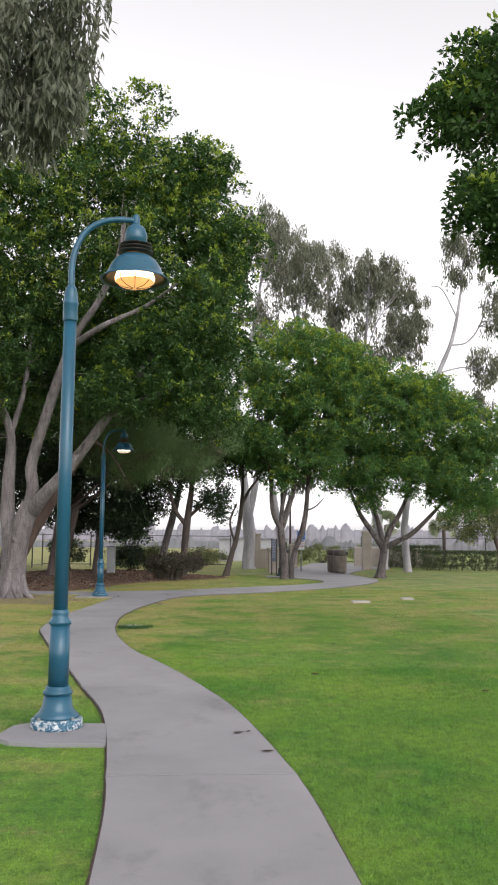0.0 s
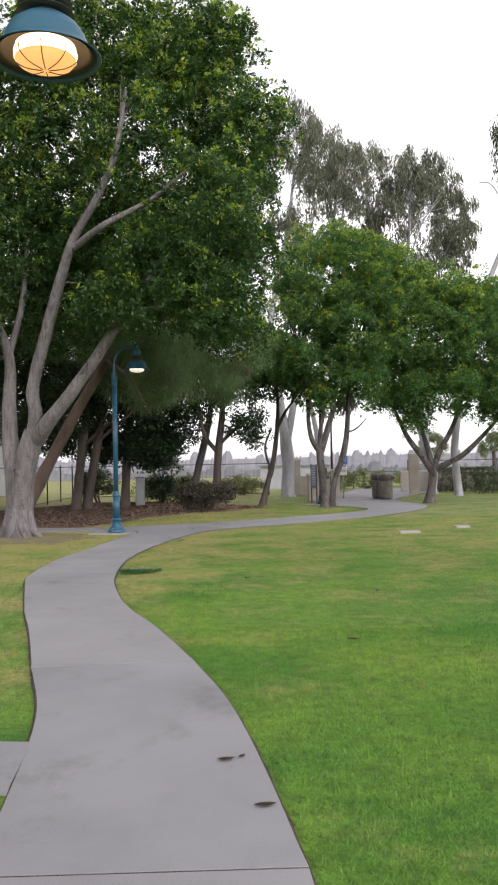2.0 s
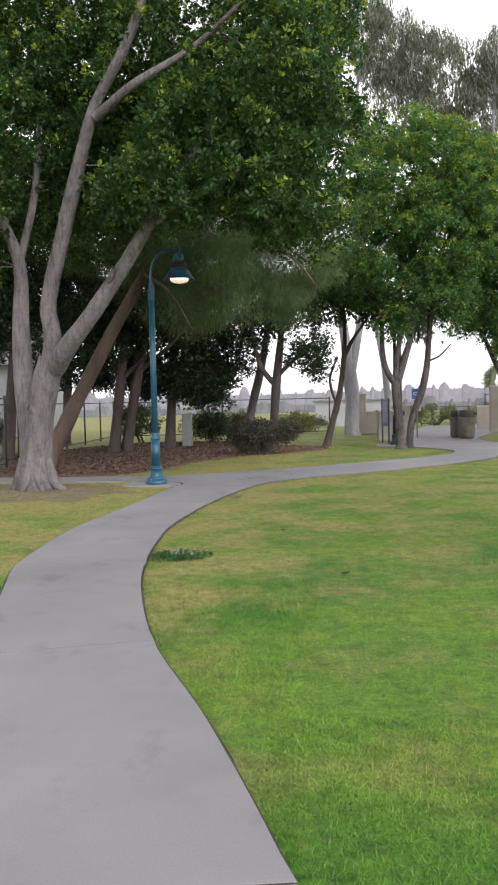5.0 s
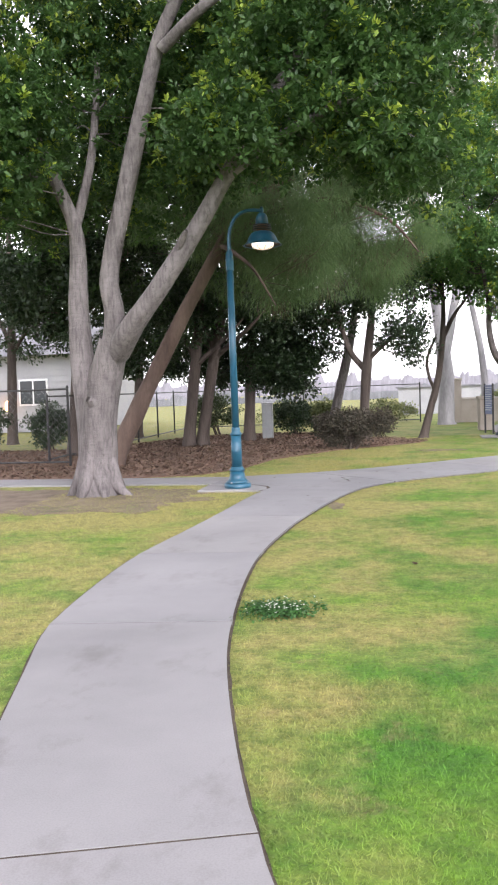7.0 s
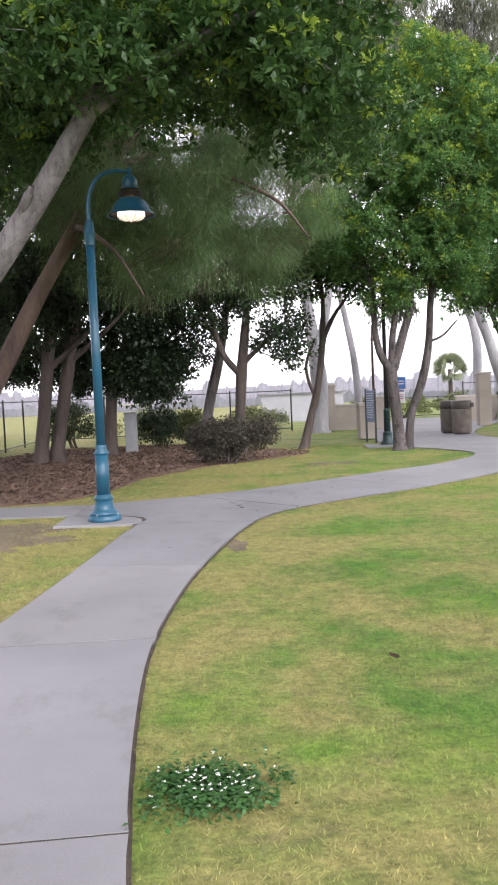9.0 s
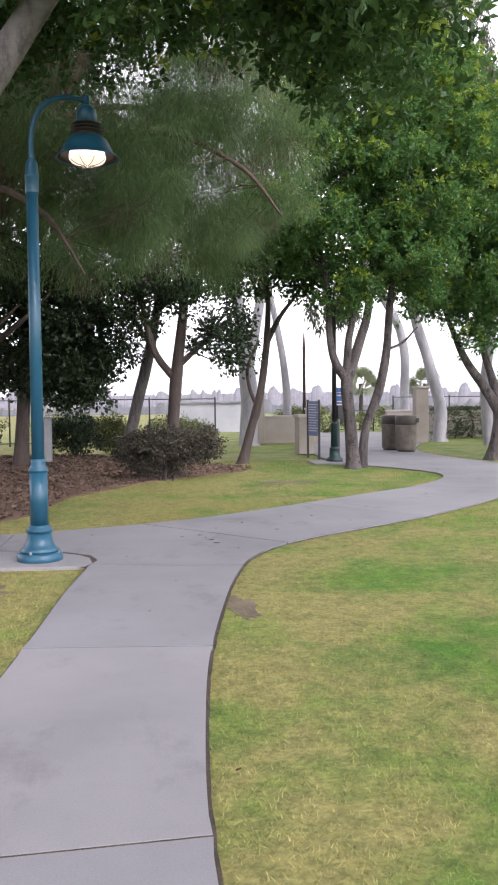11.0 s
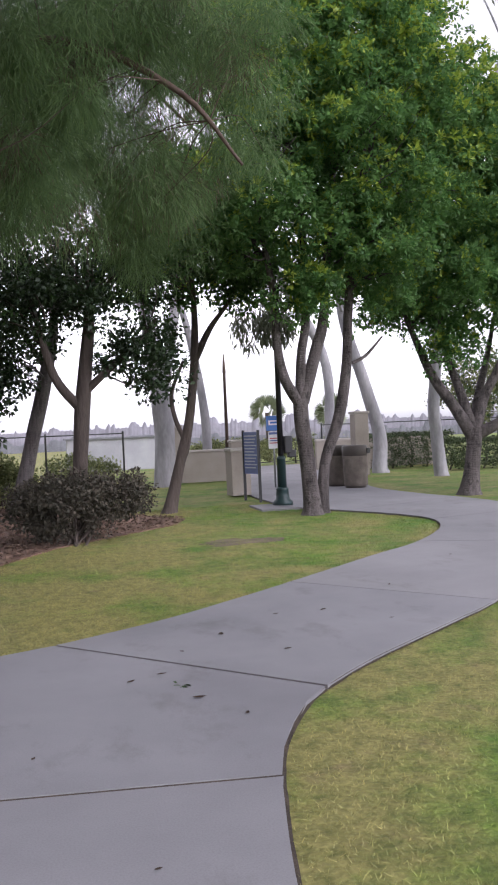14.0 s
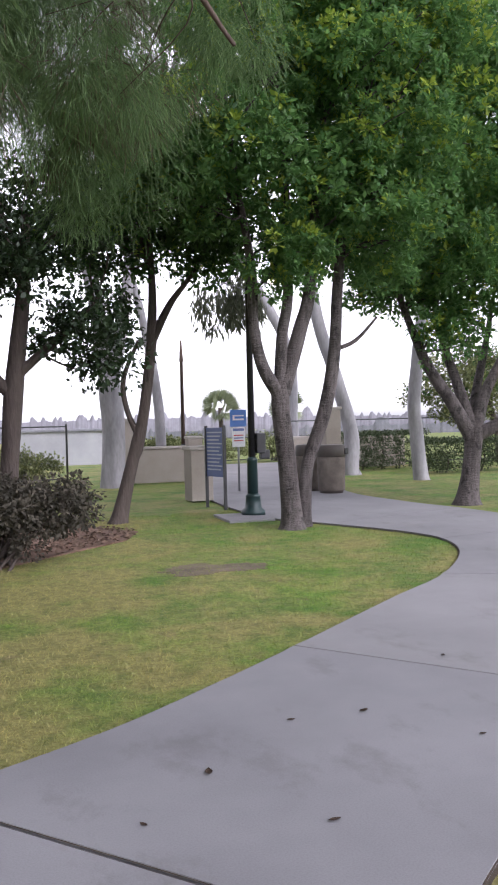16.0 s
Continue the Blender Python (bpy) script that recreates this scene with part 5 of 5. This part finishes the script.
# ---------------------------------------------------------------- fence
def fence(pts, height, label):
    root = thing("fence", *pts[0], 0, 0, label, "fence")
    ox, oy = pts[0]
    for (xa, ya), (xb, yb) in zip(pts, pts[1:]):
        ln = math.hypot(xb - xa, yb - ya)
        n = max(1, round(ln / 2.6))
        ux, uy = (xb - xa) / ln, (yb - ya) / ln
        for i in range(n + 1):
            x, y = xa + ux * ln * i / n - ox, ya + uy * ln * i / n - oy
            b = part("post", lathe([(0.03, -0.05), (0.03, height), (0.034, height + 0.01), (0.02, height + 0.05)], 8), FENCE_DARK, root, "", True)
            b.location = (x, y, 0)
        for z in (height - 0.03, 0.08):
            mesh_ob("rail", limbs_mesh("rail", [[(xa - ox, ya - oy, z, 0.02), ((xa + xb) / 2 - ox, (ya + yb) / 2 - oy, z, 0.02), (xb - ox, yb - oy, z, 0.02)]], FENCE_DARK, 6, 0.0, 2), root)
        v, f = [], []
        step, w = 0.16, 0.0022
        for s in np.arange(-height, ln, step):
            for up in (1, -1):
                a0, a1 = max(s, 0), min(s + height, ln)
                if a1 - a0 < 0.05:
                    continue
                z0, z1 = (a0 - s, a1 - s) if up > 0 else (height - (a0 - s), height - (a1 - s))
                k = len(v)
                for a, z in ((a0, z0), (a1, z1)):
                    for dz in (-w, w):
                        v.append((xa - ox + ux * a, ya - oy + uy * a, max(0.0, z + dz)))
                f.append((k, k + 1, k + 3, k + 2))
        mesh_ob("wire_mesh", array_mesh("wire_mesh", np.array(v), np.array(f), [GALV]), root, "thin chain-link wires")
    return root


fence([(-22.0, 28.0), (-8.5, 27.6)], 1.75, "chain-link fence before the house")
fence([(-9.4, 28.5), (-10.2, 44.5), (-0.6, 46.2)], 1.6, "chain-link fence along the back of the park")
fence([(6.7, 48.4), (16.0, 48.4)], 1.6, "chain-link fence behind the hedge")
fence([(4.3, 54.5), (10.5, 54.5)], 1.0, "low rail fence closing the plaza")

# ---------------------------------------------------------------- house and far things
house = thing("house", -20.5, 49.0, 0, 0, "pale grey house behind the fence with a lit porch lamp", "house")
boxed("wall", (-7, -3, 0, 4.6, 6, 3.5), HOUSE_WALL, house, "", 0.02)
bm = bmesh.new()
rv = [bm.verts.new(p) for p in ((-7.4, -3.6, 3.45), (5.1, -3.6, 3.45), (5.1, 6.6, 3.45), (-7.4, 6.6, 3.45), (-7.4, 1.5, 5.6), (5.1, 1.5, 5.6))]
for q in ((0, 1, 5, 4), (2, 3, 4, 5), (1, 2, 5), (3, 0, 4), (3, 2, 1, 0)):
    bm.faces.new([rv[i] for i in q])
part("roof", bm, HOUSE_ROOF, house, "grey shingled roof")
for x in (-5, -1.6, 2.0):
    w = boxed("window", (x, -3.06, 1.2, x + 1.4, -2.98, 2.4), SIGN_WHITE, house, "white framed window", 0.01)
    boxed("pane", (x + 0.08, -3.08, 1.28, x + 0.66, -3.05, 2.32), GLASS, w, "", 0.0)
    boxed("pane", (x + 0.74, -3.08, 1.28, x + 1.32, -3.05, 2.32), GLASS, w, "", 0.0)
for i in range(12):
    boxed("siding_board", (-7.02, -3.03, 0.1 + 0.27 * i, 4.62, -2.99, 0.13 + 0.27 * i), HOUSE_WALL, house, "", 0.0)
part("porch_lamp", lathe([(0.05, 1.0), (0.12, 1.05), (0.12, 1.35), (0.03, 1.45)]), glow_material("orange_porch_light", (1.0, 0.45, 0.12), 4.0), house, "glowing orange lamp", True).location = (1.5, -3.2, 0)

shed = thing("far_building", 1.0, 78.0, -1.2, 0, "low white flat-roofed building beyond the fence", "building")
boxed("wall", (-3.0, -1, -1.2, 3.2, 3, 2.5), HOUSE_WALL, shed, "", 0.02)
boxed("roof", (-3.2, -1.2, 2.5, 3.4, 3.2, 2.65), HOUSE_ROOF, shed, "", 0.02)


def palm(x, y, h, seed):
    rng = np.random.default_rng(seed)
    root = thing("palm_tree", x, y, -2.0, 0, "distant fan palm with pale rounded crown", "palm", "distant palms")
    mesh_ob("trunk", limbs_mesh("trunk", [[(0, 0, -1, 0.25), (0.05, 0, h * 0.5, 0.2), (0, 0, h, 0.18)]], ROUGH_BARK, 10, 0.05), root)
    v, f = [], []
    for i in range(46):
        a, el = rng.uniform(0, 2 * np.pi), rng.uniform(-0.7, 1.4)
        d = np.array((math.cos(a) * math.cos(el), math.sin(a) * math.cos(el), math.sin(el)))
        side = np.cross(d, (0, 0, 1.0))
        side /= np.linalg.norm(side) + 1e-6
        up = np.cross(side, d)
        phi = rng.uniform(0, np.pi)
        side = side * math.cos(phi) + up * math.sin(phi)
        base = np.array((0, 0, h)) + d * 0.75
        for j in np.linspace(-0.9, 0.9, 9):
            tip = base + (d * math.cos(j) + side * math.sin(j)) * 1.05 - np.array((0, 0, 0.08))
            k = len(v)
            w = (side * math.cos(j) - d * math.sin(j)) * 0.07
            m = (base + tip) / 2
            v += [base, m + w, tip, m - w]
            f.append((k, k + 1, k + 2, k + 3))
    mesh_ob("fronds", array_mesh("fronds", np.array(v), np.array(f), [PALM_LEAF]), root)


palm(15.0, 90.0, 4.9, 131)
palm(21.5, 92.0, 4.9, 132)


def ridge(name, dist, base, height, bump, freq, material, label, seed):
    a = np.linspace(-1.25, 1.25, 3000)
    n = len(a)
    top = np.array([base + height * (0.7 + 0.5 * noise.noise(Vector((v * 3.1, seed, 0)))) + bump * math.sqrt(max(0.0, 0.5 * noise.noise(Vector((v * freq, seed + 7, 0))) + 0.1 * noise.noise(Vector((v * freq * 3.3, seed, 4)))))
                    + 0.12 * bump * noise.noise(Vector((v * freq * 6, seed, 8))) for v in a])
    x, y = dist * np.sin(a), dist * np.cos(a)
    v = np.vstack([np.c_[x, y, np.full(n, base - 8)], np.c_[x, y, top], np.c_[x * 1.1, y * 1.1, np.full(n, base - 8)]])
    i = np.arange(n - 1)
    f = np.vstack([np.stack([i, i + 1, i + 1 + n, i + n], axis=1), np.stack([i + n, i + 1 + n, i + 1 + 2 * n, i + 2 * n], axis=1)])
    mesh_ob(name, array_mesh(name, v, f, [material]), None, label, "distance", kind="structure")


# The ridges look hazy through their material colour alone.
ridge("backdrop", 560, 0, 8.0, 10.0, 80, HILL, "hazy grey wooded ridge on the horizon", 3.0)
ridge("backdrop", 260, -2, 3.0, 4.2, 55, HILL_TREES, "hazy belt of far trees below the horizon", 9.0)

# ---------------------------------------------------------------- clover, litter, fallen leaves
rc = np.random.default_rng(141)
c = np.c_[rc.normal(-1.84, 0.12, 260).clip(-2.06, -1.55), rc.normal(15.28, 0.1, 260), np.full(260, 0.01)]
v, f, s = foliage(rc, c, 10, 0.05, 0.03, "broad")
v[:, 2] = np.clip(v[:, 2], -0.02, 0.022)
clover = mesh_ob("clover_patch", array_mesh("clover_patch", v, f, [CLOVER_LEAF], s), None, "patch of clover with white flowers in the lawn", "clover", kind="stuff")
pv, pf = [], []
for p in c[:55]:
    z = 0.022 + rc.random() * 0.014
    for j in range(5):
        a = rc.uniform(0, 2 * np.pi)
        d, k = np.array((math.cos(a), math.sin(a), rc.uniform(-0.3, 0.6))) * 0.009, len(pv)
        q = np.array((p[0], p[1], z))
        w = np.array((-math.sin(a), math.cos(a), 0)) * 0.004
        pv += [q, q + d * 0.5 + w, q + d, q + d * 0.5 - w]
        pf.append((k, k + 1, k + 2, k + 3))
mesh_ob("flowers", array_mesh("flowers", np.array(pv), np.array(pf), [PETAL]), clover, "small white clover flowers")

n = 26000
lx, ly = rc.uniform(-14, 0, n), rc.uniform(24.4, 40, n)
keep = inside(MULCH_POLY, lx, ly)
c = np.c_[lx[keep], ly[keep], np.full(keep.sum(), -0.004)]
v, f, s = foliage(rc, c, 2, 0.02, 0.085, "broad")
v[:, 2] = np.clip(v[:, 2], -0.01, 0.03)
mesh_ob("leaf_litter", array_mesh("leaf_litter", v, f, [LITTER], s), None, "dry brown leaf and bark litter under the trees", "litter", kind="stuff")


def fallen_leaf(x, y, turn, size, label, mat=DEAD_LEAF, curl=0.25):
    bm = bmesh.new()
    rows = []
    for i in range(7):
        t = i / 6
        w = size * 0.22 * math.sin(math.pi * min(1, t * 0.94 + 0.06)) + 0.001
        zz = 0.004 + curl * size * (t - 0.5) ** 2
        rows.append([bm.verts.new(((t - 0.5) * size, sgn * w, zz + abs(sgn) * curl * w)) for sgn in (-1, 0, 1)])
    for a, b in zip(rows, rows[1:]):
        for i in range(2):
            bm.faces.new((a[i], a[i + 1], b[i + 1], b[i]))
    bmesh.ops.solidify(bm, geom=bm.faces[:], thickness=0.0015)
    ob = part("fallen_leaf", bm, mat, None, label, True, category="leaf", group="fallen leaves")
    ob.matrix_basis = pose(x, y, 0.002, 0, 0, turn)


for x, y, tr, sz in [(0.02, 7.2, 20, 0.16), (0.24, 6.6, 15, 0.17), (0.1, 7.25, 60, 0.09), (-2.2, 17.9, 50, 0.06), (-1.95, 23.45, 0, 0.13), (-2.3, 23.9, 40, 0.1), (-1.75, 23.1, 70, 0.08), (-1.2, 24.3, 10, 0.09), (-1.55, 24.9, 80, 0.12),
                     (-2.1, 24.0, 15, 0.1), (-1.9, 24.5, 120, 0.07), (-0.6, 25.4, 30, 0.11), (0.3, 26.2, 60, 0.08), (-1.0, 25.4, 0, 0.08), (-3.3, 24.2, 30, 0.09), (-2.85, 22.8, 70, 0.06), (-2.4, 21.6, 20, 0.05),
                     (1.6, 27.6, 45, 0.09), (-0.2, 24.9, 5, 0.07), (-2.6, 20.6, 35, 0.05)]:
    fallen_leaf(x, y, tr, sz * 0.6, "curled brown dead leaf on the concrete path")
for x, y, tr in [(2.6, 9.2, 20), (1.4, 13.0, 70), (-0.2, 14.3, 40), (0.9, 10.2, 0), (3.0, 21.7, 0), (-0.9, 16.8, 110)]:
    fallen_leaf(x, y, tr, 0.11, "dry leaf lying in the turf", DEAD_LEAF, 0.5)
v, f, s = foliage(rc, np.array([(-2.02, 23.72, 0.01)]), 8, 0.045, 0.045, "broad")
v[:, 2] = np.clip(v[:, 2], 0.001, 0.03)
mesh_ob("fallen_sprig", array_mesh("fallen_sprig", v, f, [GREEN_SPRIG], s), None, "small green leafy sprig fallen on the path", "sprig")

# ---------------------------------------------------------------- path slabs
path = thing("path", 0, 0, 0, 0, "pale grey concrete footpath curving through the lawn", "path", kind="structure")


def slab(poly, top=0.0):
    p = np.array(poly, dtype=float)
    mid = p.mean(axis=0)
    nxt, prv = np.roll(p, -1, axis=0), np.roll(p, 1, axis=0)
    t = nxt - prv
    t /= np.linalg.norm(t, axis=1)[:, None] + 1e-9
    nr = np.stack([t[:, 1], -t[:, 0]], axis=1)
    area = np.sum(p[:, 0] * nxt[:, 1] - nxt[:, 0] * p[:, 1])
    nr *= 1 if area > 0 else -1
    bm = bmesh.new()
    rings = []
    for ins, z in ((0.006, -0.09), (0.008, top - 0.001), (0.009, top)):
        q = p - nr * ins
        rings.append([bm.verts.new((x, y, z)) for x, y in q])
    k = len(p)
    for a, b in zip(rings, rings[1:]):
        for i in range(k):
            j = (i + 1) % k
            bm.faces.new((a[i], a[j], b[j], b[i]))
    bm.faces.new(rings[-1])
    return part("slab", bm, CONCRETE, path)


def slabs(sections, left, right, n=8):
    cuts = [i for i, s in enumerate(sections) if s[2]]
    for a, b in zip(cuts, cuts[1:]):
        slab(np.vstack([right[a * n:b * n + 1], left[a * n:b * n + 1][::-1]]))


def bed(left, right, z):
    """Dark earth that shows in the joints between slabs."""
    k = len(left)
    v = np.vstack([np.c_[left, np.full(k, z)], np.c_[right, np.full(k, z)]])
    i = np.arange(k - 1)
    mesh_ob("bed", array_mesh("bed", v, np.stack([i, i + k, i + 1 + k, i + 1], axis=1), [EDGE_SOIL]), path, "dark earth in the joints")


bed(MAIN_L, MAIN_R, -0.0035)
bed(EAST_L, EAST_R, -0.004)
bed(np.array([(-3.19, 22.3), (-3.9, 23.2), (-4.3, 24.4), (-2.76, 25.05)]), np.array([(-1.78, 22.2), (-1.68, 22.58), (-1.4, 23.18), (-1.21, 23.42)]), -0.0045)
slabs(SECTIONS, MAIN_L, MAIN_R)
slabs(EAST, EAST_L, EAST_R)
slab(JUNCTION)
slab(PAD1, 0.006)
slab(PAD2, 0.004)
bx = [-4.2, -6.0, -8.0, -10.5, -13.2, -16.0, -20, -24, -28]
lo = np.interp([-b for b in bx], [4.2, 8, 16, 40], [23.42, 23.55, 24.05, 25.3])
hi = np.interp([-b for b in bx], [4.2, 8, 16, 40], [24.48, 24.62, 25.1, 26.5])
for i in range(len(bx) - 1):
    slab([(bx[i], lo[i]), (bx[i], hi[i]), (bx[i + 1], hi[i + 1]), (bx[i + 1], lo[i + 1])])
slab([(1.0, 34.2), (1.75, 34.2), (1.72, 35.3), (1.0, 35.3)], 0.01)

# ---------------------------------------------------------------- grass blades
rg = np.random.default_rng(151)


def sward(name, x0, x1, y0, y1, n, length, width, label):
    x, y = rg.uniform(x0, x1, n), rg.uniform(y0, y1, n)
    bad = np.zeros(n, dtype=bool)
    wob = 0.03 * np.sin(x * 37) * np.sin(y * 41)
    for poly in (MAIN_POLY, EAST_POLY, BRANCH_POLY, JUNCTION, PAD1, PAD2, MULCH_POLY):
        for dx, dy in ((0, 0), (0.02, 0), (-0.02, 0)):
            bad |= inside(poly, x + dx + wob, y + dy)
    for poly in THIN:
        bad |= inside(poly, x, y) & (rg.random(n) < 0.45)
    x, y = x[~bad], y[~bad]
    m = len(x)
    a, lean = rg.uniform(0, 2 * np.pi, m), rg.normal(0, 0.8, (m, 2))
    ln = length * rg.uniform(0.5, 1.25, m)
    base = np.c_[x, y, np.full(m, -0.032)]
    w = np.c_[np.cos(a), np.sin(a), np.zeros(m)] * (width / 2)
    tip = base + np.c_[lean * ln[:, None], ln]
    v = np.stack([base - w, base + w, tip], axis=1).reshape(-1, 3)
    mesh_ob(name, array_mesh(name, v, np.arange(len(v)).reshape(-1, 3), [BLADES]), None, label, "grass", kind="stuff")


sward("grass", -0.6, 4.2, 3.2, 11.0, 270000, 0.024, 0.0046, "short mown green grass beside the path")
sward("grass", -3.4, -0.4, 3.2, 14.0, 110000, 0.024, 0.0046, "short mown green grass beside the path")
sward("grass", -2.6, 5.0, 11.0, 20.0, 210000, 0.022, 0.0044, "short mown grass with dry straw patches")
sward("grass", -6.5, -3.0, 14.0, 23.5, 60000, 0.028, 0.006, "thin dry grass beside the path")
sward("grass", -3.0, 8.0, 20.0, 27.0, 140000, 0.022, 0.005, "short mown grass with dry straw patches")
sward("grass", -5.0, 3.2, 24.5, 36.0, 100000, 0.03, 0.0065, "shaded mown grass under the trees")
